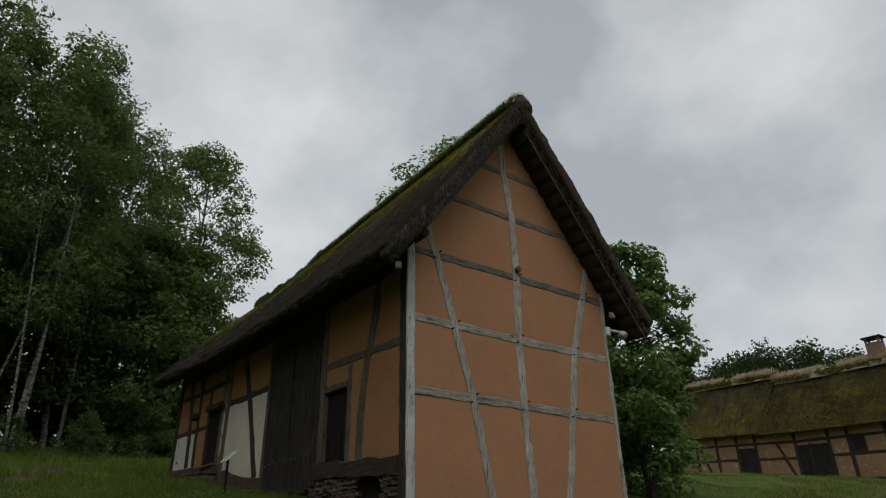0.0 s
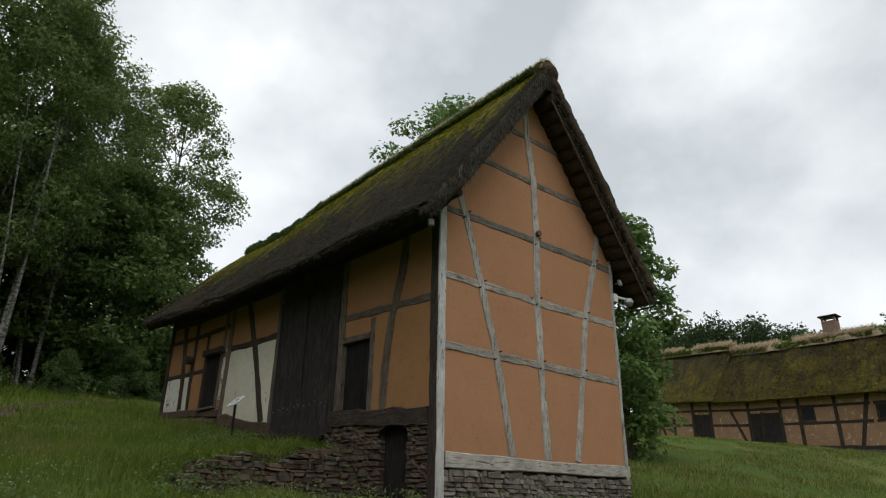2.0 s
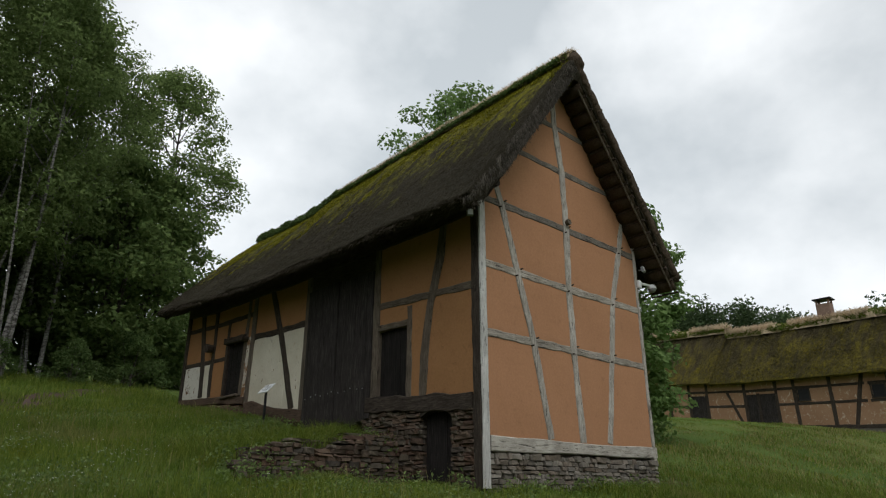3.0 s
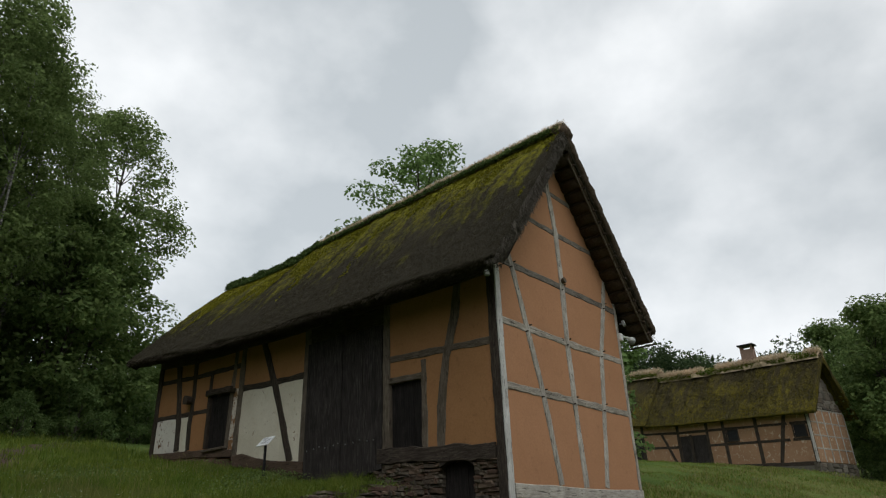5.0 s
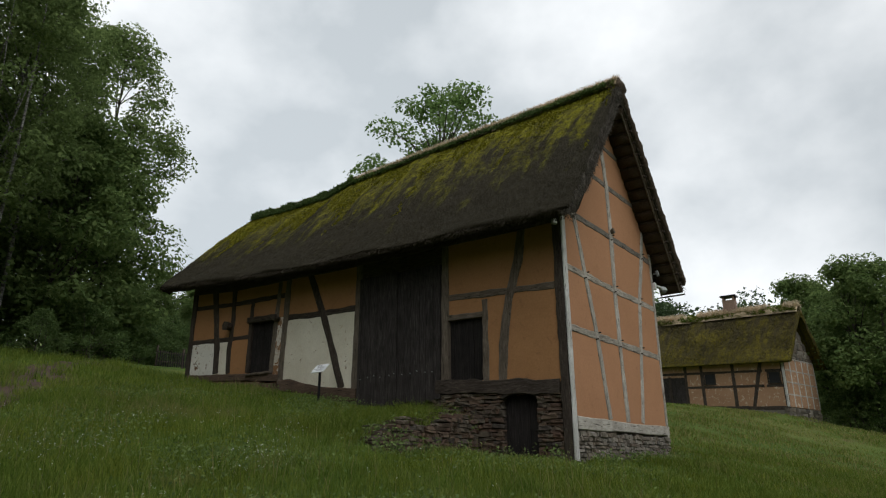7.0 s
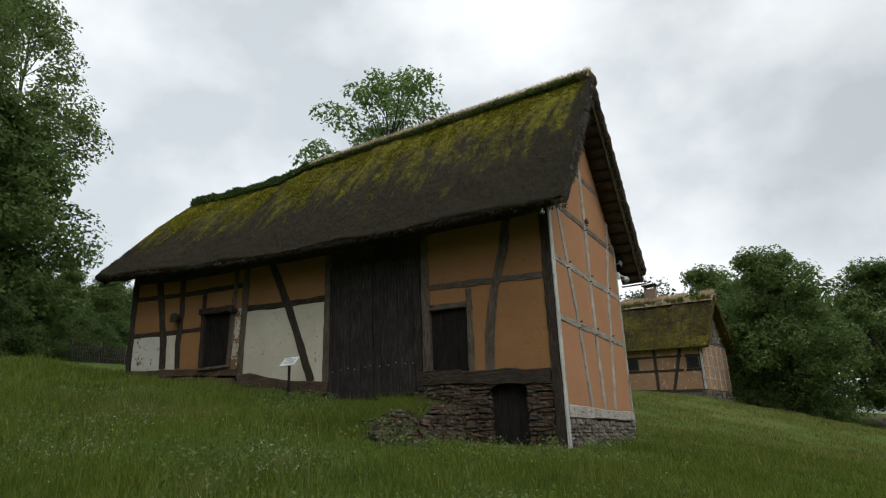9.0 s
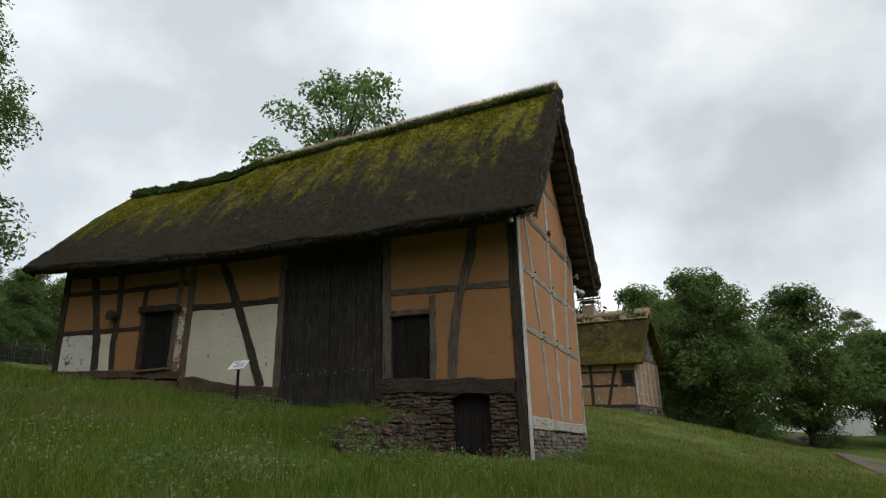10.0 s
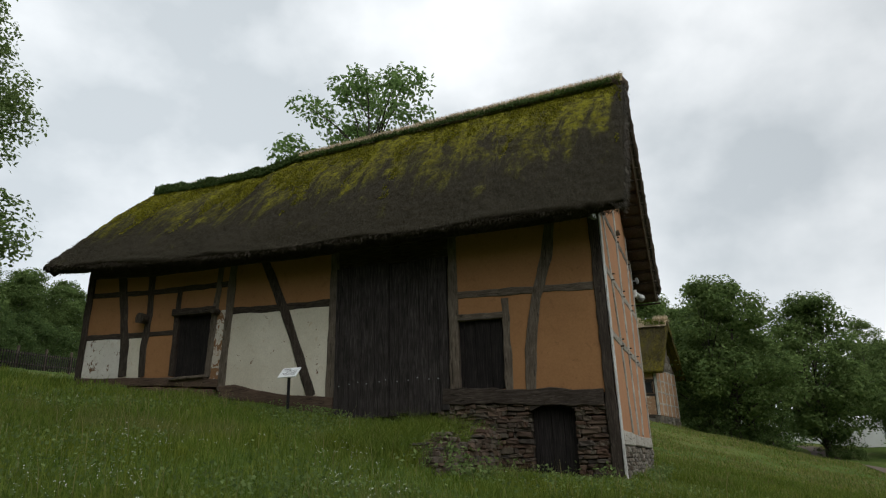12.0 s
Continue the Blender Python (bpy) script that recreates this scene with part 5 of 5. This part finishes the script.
def tree_model(name, label, height, crown, n_clumps, per_clump, leaf, clump, seed, bark, leafage, stems=1, lean=0.0, group="", trunk_r=0.16, spread=0.25, droop=0.3, limb_every=3):
    """A tree at the origin. crown: list of (height, radius) that gives the outline."""
    rg = np.random.default_rng(seed)
    rd = random.Random(seed)
    ob = thing(name, label, "tree", group)
    lines, tips = [], []
    hs, rs = [c[0] for c in crown], [c[1] for c in crown]
    stem_lines = []
    for s in range(stems):
        a = rd.uniform(0, 2 * math.pi)
        off = spread * s
        px, py = off * math.cos(a), off * math.sin(a)
        dx, dy = (lean + 0.06 * s) * math.cos(a), (lean + 0.06 * s) * math.sin(a)
        line = []
        top = height * (0.96 - 0.1 * s)
        n = 14
        for i in range(n + 1):
            t = i / n
            h = top * t
            line.append((Vector((px + dx * h + 0.18 * math.sin(3 * t + s), py + dy * h + 0.18 * math.cos(4 * t + s) - 0.18, h - 0.3 * (i == 0))), max(0.012, trunk_r * (1 - t) ** 0.85 * (1.25 if i == 0 else 1) * (1 - 0.2 * s))))
        stem_lines.append(line)
        lines.append(line)
    centres = []
    for c in range(n_clumps):
        h = rd.uniform(hs[0], hs[-1])
        r = float(np.interp(h, hs, rs))
        a = rd.uniform(0, 2 * math.pi)
        wob = 1 + 0.33 * noise.noise(Vector((math.cos(a) * 1.6, math.sin(a) * 1.6, h * 0.35 + seed)))
        q = r * wob * math.sqrt(rd.uniform(0.1, 0.92))
        line = stem_lines[c % stems]
        base = line[min(len(line) - 1, int(h / height * (len(line) - 1)))][0]
        p = Vector((base.x * 0.7 + q * math.cos(a), base.y * 0.7 + q * math.sin(a), h))
        centres.append(p)
        if c % limb_every == 0:
            j = max(1, min(len(line) - 2, int((h - 0.45 * q) / height * (len(line) - 1))))
            p0, r0 = line[j]
            mid = p0.lerp(p, 0.5) + Vector((0, 0, 0.12 * q))
            rr = min(r0 * 0.55, 0.02 + 0.014 * q)
            lines.append([(p0, rr), (p0.lerp(mid, 0.6), rr * 0.8), (mid, rr * 0.62), (p, rr * 0.2)])
    vs, fs = tubes(lines)
    raw("trunk", vs, fs, bark, ob, smooth=True)
    pts, face = [], []
    for p in centres:
        k = max(4, int(per_clump * rd.uniform(0.5, 1.4)))
        u = rg.normal(size=(k, 3))
        u /= np.linalg.norm(u, axis=1)[:, None]
        size = clump * rd.uniform(0.65, 1.3)
        ragged = 1 + 0.45 * np.array([noise.noise(Vector(w) * 1.8 + p) for w in u])
        d = u * (size * ragged * rg.uniform(0.35, 1.0, k) ** 0.6)[:, None] * np.array([1.15, 1.15, 0.72])
        d[:, 2] -= 0.16 * (d[:, 0] ** 2 + d[:, 1] ** 2) / clump
        pts.append(np.array(p) + d)
        face.append(u * 0.7 + np.array([0, 0, 0.75]))
    v, f = leaves(np.concatenate(pts), leaf, rg, droop, 0.55, np.concatenate(face))
    raw("crown", v, f, leafage, ob)
    return ob


def plant(model, x, y, scale=1.0, turn=0.0, sink=0.1, squash=1.0):
    m = Matrix.LocRotScale((x, y, ground_at(x, y) - sink), Euler((0, 0, turn)), (scale, scale, scale * squash))
    ob = copy_thing(model, m)
    ob.matrix_basis = m
    return ob


def place_first(model, x, y, scale=1.0, turn=0.0, sink=0.1):
    model.matrix_basis = Matrix.LocRotScale((x, y, ground_at(x, y) - sink), Euler((0, 0, turn)), (scale,) * 3)
    return model


birch = tree_model("birch_tree", "tall birch with pale stems and drooping green foliage", 21, ((6, 0.7), (8.5, 2.3), (12, 3.2), (16, 2.7), (19, 1.7), (21, 0.4)), 150, 150, 0.21, 0.85, 21, BIRCH_BARK, LEAF, 3, 0.05, "trees at the wood's edge", 0.125, 0.6, 0.9)
broad = tree_model("deciduous_tree", "tall broadleaf tree with an open airy green crown", 21, ((6.5, 1.2), (9, 3.6), (13, 4.7), (17, 3.9), (19.5, 2.4), (21, 0.6)), 165, 165, 0.24, 0.95, 22, BARK, LEAF, 1, 0.03, "trees at the wood's edge", 0.24)
low_tree = tree_model("woodland_tree", "dense low-branched tree in the dark wood", 11, ((0.6, 2.2), (3, 3.3), (6, 3.4), (9, 2.2), (11, 0.5)), 110, 165, 0.26, 0.92, 23, BARK, LEAF_MID, 2, 0.04, "trees at the wood's edge", 0.13, 0.4)
bush = tree_model("shrub", "dense dark green shrub in long grass", 3.2, ((0.15, 1.5), (1.2, 2.0), (2.2, 1.6), (3.2, 0.4)), 60, 90, 0.14, 0.45, 24, BARK, LEAF_DARK, 3, 0.1, "shrubs", 0.04, 0.3)
bush["category"] = "shrub"
place_first(birch, 2.0, 31.0, 0.88, 0.3)
for x, y, s, t in ((-0.8, 31.0, 0.94, 2.0), (3.9, 33.6, 0.82, 4.1), (-3.6, 32, 1.0, 1.1), (-7.5, 33, 1.0, 5.0), (5.4, 37.5, 0.84, 0.8)):
    plant(birch, x, y, s, t)
place_first(broad, 9.6, 40.8, 0.99, 0.4)
for x, y, s, t in ((1.5, 38, 0.97, 2.2), (-4.5, 39, 1.1, 3.6), (-11, 38, 1.0, 5.1), (-17, 35, 0.95, 1.0)):
    plant(broad, x, y, s, t)
place_first(low_tree, 6.0, 35.4, 1.05, 0.2)
for x, y, s, t in ((8.4, 36.5, 1.05, 1.0), (2.6, 37, 1.2, 2.4), (-0.8, 36.5, 1.15, 3.1), (-4.5, 37, 1.15, 4.4), (-9, 36, 1.1, 5.2), (10.5, 43.5, 0.7, 0.7), (14.5, 46, 0.6, 1.8), (18.5, 47, 0.5, 2.9), (22, 48, 0.55, 3.4), (26.0, 49, 0.5, 5.4), (30, 50, 0.5, 0.9), (5.5, 41, 1.2, 2.2), (-2, 42, 1.2, 4.0), (-13, 40, 1.2, 1.0), (36, 54, 0.6, 3.3), (16.5, 44.5, 0.5, 0.3), (20.2, 46, 0.52, 1.3), (23.8, 46.8, 0.5, 2.3), (27.5, 47.5, 0.5, 4.3), (20, 51, 0.62, 5.3), (24.5, 52, 0.6, 0.1), (29, 53, 0.6, 2.6), (17.5, 50, 0.6, 3.9)):
    plant(low_tree, x, y, s, t)
place_first(bush, 4.4, 30.6, 0.55, 0.0)
for x, y, s, t in ((1.6, 30.0, 0.5, 1.2), (7.4, 32.5, 0.8, 2.4), (-1.2, 29.8, 0.55, 3.3), (10.0, 36, 1.0, 4.6), (-4.4, 31.2, 1.0, 5.5), (13, 40, 1.0, 0.8), (16, 42, 1.0, 1.7), (19.5, 44, 1.0, 2.9), (15, 40.5, 0.8, 1.1), (17.5, 41.5, 0.75, 2.1), (20, 42.2, 0.8, 3.1), (22.2, 43, 0.75, 4.1), (24.5, 43.8, 0.8, 5.1), (27, 44.5, 0.8, 0.1), (13.0, 39.2, 0.8, 2.7), (29.5, 45.5, 0.8, 1.9), (42.0, 8.4, 0.75, 0.5), (44.5, 7.6, 0.6, 3.0), (42.9, 5.6, 0.45, 1.0), (51.0, -0.4, 0.6, 2.0), (43.8, 5.0, 1.05, 1.4), (46.0, 3.8, 1.1, 2.4), (47.6, 4.6, 1.0, 0.3), (41.4, 7.4, 0.9, 3.4), (52.3, -1.2, 0.75, 4.1)):
    plant(bush, x, y, s, t)

walnut = tree_model("walnut_tree", "leafy walnut tree with large bright green leaves behind the barn", 13.4, ((1.0, 2.4), (3, 3.4), (6, 3.9), (9, 3.9), (11.5, 3.0), (13.4, 0.8)), 150, 120, 0.19, 0.62, 25, BARK, LEAF_BRIGHT, 2, 0.05, "", 0.2, 0.3, 0.5, 1)
place_first(walnut, 14.5, 18.8, 1.03, 0.9)
cherry = tree_model("cherry_tree", "leafy fruit tree with hanging bright green leaves beside the barn", 9.4, ((0.3, 1.3), (2, 1.7), (4.5, 2.3), (7, 2.4), (9.4, 1.0)), 175, 100, 0.25, 0.58, 27, BARK, LEAF_BRIGHT, 2, 0.05, "", 0.13, 0.3, 0.8, 4)
place_first(cherry, 18.6, 13.8, 0.95, 2.6)

# the clump of trees beyond the farmhouse, and woods on the far hills
oak = tree_model("broadleaf_tree", "round dense broadleaf tree with foliage down to the grass", 11.5, ((1.9, 2.4), (3.6, 4.2), (6, 4.6), (9, 3.4), (11.5, 0.8)), 190, 170, 0.26, 0.95, 26, BARK, LEAF_MID, 2, 0.05, "trees beyond the farmhouse", 0.22, 0.5)
place_first(oak, 42.6, 6.2, 0.97, 0.4)
for x, y, s, t in ((51.5, 0.0, 1.04, 2.0), (47.5, 8.5, 0.9, 3.3), (70, 7.5, 1.0, 1.4), (55.5, -6.6, 0.78, 5.3), (73, -8, 0.86, 3.9), (60, 12, 1.1, 0.9), (64, -14, 1.1, 2.2)):
    plant(oak, x, y, s, t)


plant(broad, 67, -6.6, 0.56, 1.0)


def woods(name, label, spots, leaf, clump, per, seed, material):
    rg = np.random.default_rng(seed)
    pts = []
    for x, y, z, h, r in spots:
        for _ in range(16):
            a, q = rg.uniform(0, 6.28), math.sqrt(rg.uniform(0, 1))
            t = rg.uniform(0.1, 1)
            c = np.array([x + r * q * math.cos(a) * (1.2 - t * 0.8), y + r * q * math.sin(a) * (1.2 - t * 0.8), z + h * t])
            pts.append(c + np.clip(rg.normal(size=(per, 3)), -1.4, 1.4) * clump)
    v, f = leaves(np.concatenate(pts), leaf, rg, 0.3, 0.8)
    return tagged(raw(name, v, f, material), label, "woods", kind="stuff")


rd = random.Random(8)
spots = []
for i in range(90):
    a = radians(rd.uniform(48, 84))
    d = rd.uniform(95, 125)
    x, y = d * math.sin(a), d * math.cos(a)
    spots.append((x, y, ground_at(x, y) + 2, rd.uniform(8, 13), rd.uniform(3.2, 5.0)))
woods("far_woods", "dark green wood on the hill behind the farmhouse", spots, 0.42, 1.1, 190, 5, LEAF_FAR)
spots = []
for i in range(70):
    a = radians(rd.uniform(84, 125))
    d = rd.uniform(120, 160)
    x, y = d * math.sin(a), d * math.cos(a)
    spots.append((x, y, ground_at(x, y) + 5, rd.uniform(9, 15), rd.uniform(4, 6)))
woods("distant_woods", "dark green distant woods on the horizon", spots, 0.75, 1.5, 80, 6, LEAF_FAR)

# added trees out of view, which keep low sky light off the front wall
spots = []
for i in range(75):
    a = radians(188 + 152 * i / 74)
    d = rd.uniform(34, 42)
    x, y = d * math.sin(a), d * math.cos(a)
    spots.append((x, y, ground_at(x, y), rd.uniform(12, 17), rd.uniform(3.5, 5)))
woods("valley_woods", "unseen dark green wood added behind the walker to block low sky light", spots, 0.9, 1.2, 45, 7, LEAF_FAR)

# ---- picket fence at the top of the meadow ----
fence = thing("picket_fence", "weathered dark wooden picket fence along the meadow edge", "fence", at=(18, 39, ground_at(18, 39)))
FX0, FY0, FX1, FY1 = 13.0, 37.0, 27.0, 42.0
picket = one_box((-0.03, -0.015, 0.0), (0.03, 0.015, 0.85), 0.006)
me_picket = bpy.data.meshes.new("picket")
picket.to_mesh(me_picket)
picket.free()
me_picket.materials.append(PLANK)
turn = math.atan2(FY1 - FY0, FX1 - FX0)
for i in range(84):
    t = i / 83
    x, y = FX0 + (FX1 - FX0) * t, FY0 + (FY1 - FY0) * t
    ob = new("picket", me_picket)
    ob.matrix_world = pose(x, y, ground_at(x, y) + 0.05, 0, 2 * math.sin(i * 7.3), math.degrees(turn))
    attach(ob, fence)
for i in range(7):
    for h in (0.3, 0.8):
        a, b = i / 7, (i + 1) / 7
        p0 = (FX0 + (FX1 - FX0) * a, FY0 + (FY1 - FY0) * a + 0.04)
        p1 = (FX0 + (FX1 - FX0) * b, FY0 + (FY1 - FY0) * b + 0.04)
        part("fence_rail", cyl(bmesh.new(), (*p0, ground_at(*p0) + h), (*p1, ground_at(*p1) + h), 0.03, seg=6), BROWN_TIMBER, fence)
    part("fence_post", one_box((p0[0] - 0.05, p0[1], ground_at(*p0) - 0.2), (p0[0] + 0.05, p0[1] + 0.1, ground_at(*p0) + 1.15), 0.01), BROWN_TIMBER, fence)

# ---- white marquee and the path beyond the trees ----
tent = thing("marquee", "white canvas marquee side walls beyond the trees", "tent", at=(62, 0, ground_at(62, 0)))
tz = ground_at(62, -1)
for i in range(5):
    y = 2.2 - i * 1.6
    part("wall_panel", one_box((62 + 0.02 * (i % 2), y - 1.58, tz - 0.4), (62.06, y, tz + 1.9), 0.01), CANVAS, tent)
for y in (2.2, -0.98, -5.8):
    part("tent_pole", cyl(bmesh.new(), (61.97, y, tz - 0.4), (61.97, y, tz + 1.95), 0.04, seg=8), STEEL, tent)
bm = bmesh.new()
for k in range(9):
    a = 8.2 * k / 8
    for x, z in ((61.9, 1.9 - 0.05 * math.sin(math.pi * k / 4) ** 2), (64.5, 2.35), (67.0, 1.9)):
        bm.verts.new((x, 2.3 - a, tz + z))
bm.verts.ensure_lookup_table()
for k in range(8):
    for q in range(2):
        bm.faces.new([bm.verts[k * 3 + q], bm.verts[k * 3 + q + 1], bm.verts[k * 3 + q + 4], bm.verts[k * 3 + q + 3]])
part("canopy", bm, CANVAS, tent)

xs = np.linspace(16, 59, 60)
mid = -0.5 + 0.045 * (xs - 29) - 0.012 * np.maximum(0, 30 - xs) ** 2
v = []
for x, y in zip(xs, mid):
    for o in (-1.1, -0.6, 0, 0.6, 1.1):
        v.append((x, y + o, ground_at(x, y + o) + 0.05))
f = [(i * 5 + k, (i + 1) * 5 + k, (i + 1) * 5 + k + 1, i * 5 + k + 1) for i in range(59) for k in range(4)]
tagged(raw("path", v, f, ASPHALT, smooth=True), "narrow reddish asphalt path across the grass", "path", kind="structure")

# ---- meadow grass ----


def blades(name, label, n, x0, x1, y0, y1, height, width, seed, material, keep, lean=0.45):
    """Grass blades: a quad and a tip each, bent over."""
    rg = np.random.default_rng(seed)
    x, y = rg.uniform(x0, x1, n), rg.uniform(y0, y1, n)
    ok = keep(x, y)
    x, y = x[ok], y[ok]
    patch = 0.5 + 0.5 * np.sin(x * 0.9 + 1.3 * np.sin(y * 0.6)) * np.cos(y * 0.8 + np.sin(x * 0.5))
    edge = np.minimum(np.minimum(x - x0, x1 - x), np.minimum(y - y0, y1 - y)) / min(2.5, 0.2 * (x1 - x0))
    ok = rg.uniform(size=len(x)) < (0.45 + 0.55 * patch) * np.clip(edge, 0.0, 1.0)
    x, y, patch = x[ok], y[ok], patch[ok]
    n = len(x)
    z = terrain(x, y) + lumpy(x, y)
    h = height * rg.uniform(0.45, 1.25, n) * (0.6 + 0.65 * patch)
    h *= np.where((x > 2.4) & (x < 6.2) & (y > 9.2) & (y < BANK), np.where(x < 4.2, 1.05, 0.65), np.where((x > 5.0) & (y > 12.9) & (y < 22.5), 0.55, 1.0))
    a = rg.uniform(0, 2 * np.pi, n)
    b = rg.uniform(0, 2 * np.pi, n)
    l = h * lean * rg.uniform(0.2, 1.6, n)
    w = width * rg.uniform(0.7, 1.3, n)
    ox, oy = np.cos(a) * w, np.sin(a) * w
    lx, ly = np.cos(b) * l, np.sin(b) * l
    base = np.stack([x, y, z - 0.02], 1)
    side = np.stack([ox, oy, 0 * ox], 1)
    m1 = base + np.stack([lx * 0.35, ly * 0.35, h * 0.6], 1)
    tip = base + np.stack([lx, ly, h], 1)
    v = np.stack([base - side, base + side, m1 + side * 0.75, m1 - side * 0.75, tip], 1).reshape(-1, 3)
    o = np.arange(n)[:, None] * 5
    t = np.concatenate([o + [0, 1, 2], o + [0, 2, 3], o + [3, 2, 4]], 1).reshape(-1, 3)
    return tagged(raw(name, v, t, material), label, "grass", kind="stuff")


def track_x(y):
    return -2.0 + 0.62 * (y - 16.5) + 0.3 * np.sin(y * 0.7)


def outside(x, y):
    barn_in = (x > XF - 0.03) & (x < XB + 0.1) & (y > YG + 0.02) & (y < YE + 0.1)
    wall_in = (x > 2.3) & (x < 5.95) & (y > BANK - 0.25) & (y < BANK + 0.05)
    track_in = (np.abs(x - track_x(y)) < 0.52 + 0.2 * np.sin(y * 2.1)) & (np.sin(7 * x + 3 * y) + np.sin(5 * y - 2.3 * x) > -0.75)
    road_in = (x > 16) & (x < 59) & (np.abs(y - (-0.5 + 0.045 * (x - 29) - 0.012 * np.maximum(0, 30 - x) ** 2)) < 1.15)
    return ~(barn_in | wall_in | (track_in & (y > 16.3)) | road_in)


ys = np.linspace(16.3, 29.5, 50)
v = [(float(track_x(y)) + o, y, ground_at(float(track_x(y)) + o, y) + float(lumpy(float(track_x(y)) + o, y)) + 0.035) for y in ys for o in (-0.8, -0.3, 0.3, 0.8)]
f = [(i * 4 + k, i * 4 + k + 1, (i + 1) * 4 + k + 1, (i + 1) * 4 + k) for i in range(49) for k in range(3)]
tagged(raw("footpath", v, f, plain("trodden_earth", (0.072, 0.042, 0.026), 0.95, 0, 0.5, 4), smooth=True), "narrow trodden earth footpath through the meadow", "footpath", kind="structure")
blades("meadow_grass", "long green meadow grass", 270000, -5.0, 7.5, 4.5, 20.5, 0.215, 0.0045, 31, GRASS, outside)
blades("meadow_grass", "long green meadow grass", 110000, 3.5, 18.0, 0.0, 10.5, 0.18, 0.006, 32, GRASS, outside)
blades("meadow_grass", "green meadow grass towards the wood", 90000, -16, 8, 17, 34, 0.26, 0.010, 33, GRASS, outside)
blades("meadow_grass", "green meadow grass on the slope", 80000, 12, 42, -4, 22, 0.15, 0.012, 34, GRASS, lambda x, y: outside(x, y) & ((x - 36) * HV.x + (y - 10.5) * HV.y < 0.2))


blades("meadow_grass", "green meadow grass round the walker's way", 70000, -16, 14, -9, 9, 0.2, 0.008, 37, GRASS, outside)
blades("dry_grass_stalks", "pale dry grass on the slope", 85000, 8, 42, -4, 16, 0.15, 0.009, 36, SEED, lambda x, y: outside(x, y) & ((x - 36) * HV.x + (y - 10.5) * HV.y < 0.2), 0.5)
blades("dry_grass_stalks", "dry tan stalks among the green meadow grass", 9000, -6, 6.5, 5, 21, 0.26, 0.0045, 38, SEED, lambda x, y: outside(x, y) & (np.sin(x * 1.1 + np.sin(y * 0.8) * 2) + np.sin(y * 1.3 - x * 0.4) > 0.5), 0.6)
blades("meadow_grass", "long grass hanging over the bank wall", 16000, 1.9, 6.3, 10.9, 12.9, 0.36, 0.005, 39, GRASS, lambda x, y: (x < 5.84) & (y > BANK + 0.12), 0.8)
blades("meadow_grass", "long grass and weeds below the bank wall", 11000, 1.6, 5.7, 9.4, 11.0, 0.23, 0.006, 42, GRASS, lambda x, y: (y < BANK - 0.3) & (x < 5.6), 0.7)
blades("seed_stalks", "pale seed stalks above the meadow grass", 2600, -4, 6.0, 6, 20, 0.46, 0.0035, 35, SEED, outside, 0.3)

# small white flowers in the grass
rg = np.random.default_rng(41)
fx, fy = rg.normal(-0.8, 1.5, 1500), rg.normal(12.6, 2.0, 1500)
ok = outside(fx, fy) & (fx < 5) & (np.sin(fx * 2.1 + 1.5 * np.sin(fy * 1.4)) + np.cos(fy * 2.3 - fx) + rg.normal(0, 0.5, 1500) > 0.6)
fx, fy = fx[ok], fy[ok]
fz = terrain(fx, fy) + rg.uniform(0.16, 0.34, len(fx))
v, f = leaves(np.repeat(np.stack([fx, fy, fz], 1), 3, 0) + rg.normal(size=(3 * len(fx), 3)) * 0.010, 0.011, rg, 0, 0.9)
tagged(raw("white_flower", v, f, PETAL), "small white meadow flowers in the grass", "flowers", kind="stuff")

# weeds along the bank wall and the stone base
pts = []
for _ in range(85):
    x = rg.uniform(2.2, 5.8)
    front = rg.random() < 0.6
    y = BANK - rg.uniform(0.2, 0.7) if front else BANK + rg.uniform(0.0, 0.4)
    h = rg.uniform(0.15, 0.5)
    for k in range(16):
        t = rg.uniform(0, 1)
        pts.append((x + rg.normal() * 0.07, y + rg.normal() * 0.07, ground_at(x, y) + h * t))
for _ in range(70):
    x, y = (rg.uniform(6.0, 11.2), YG - rg.uniform(0.25, 0.6)) if rg.random() < 0.6 else (XF - rg.uniform(0.15, 0.5), rg.uniform(9.0, 12.2))
    h = rg.uniform(0.12, 0.35)
    for k in range(14):
        pts.append((x + rg.normal() * 0.07, y + rg.normal() * 0.07, ground_at(x, y) + h * rg.uniform(0, 1)))
v, f = leaves(np.array(pts), 0.07, rg, 0.3, 0.6)
tagged(raw("weeds", v, f, LEAF), "green weeds and nettles along the stone walls", "weeds", kind="stuff")

# low herbs and clover between the grass
hx, hy = rg.uniform(-3.5, 5.8, 30000), rg.uniform(6, 19, 30000)
ok = outside(hx, hy) & (np.sin(hx * 1.3 + 2 * np.sin(hy * 0.7)) * np.cos(hy * 1.1) + rg.normal(0, 0.35, 30000) > 0.25)
hx, hy = hx[ok], hy[ok]
hz = terrain(hx, hy) + lumpy(hx, hy) + rg.uniform(0.05, 0.2, len(hx))
v, f = leaves(np.stack([hx, hy, hz], 1), 0.05, rg, 0.0, 0.7)
tagged(raw("meadow_herbs", v, f, LEAF), "low green clover and herbs in the meadow", "herbs", kind="stuff")
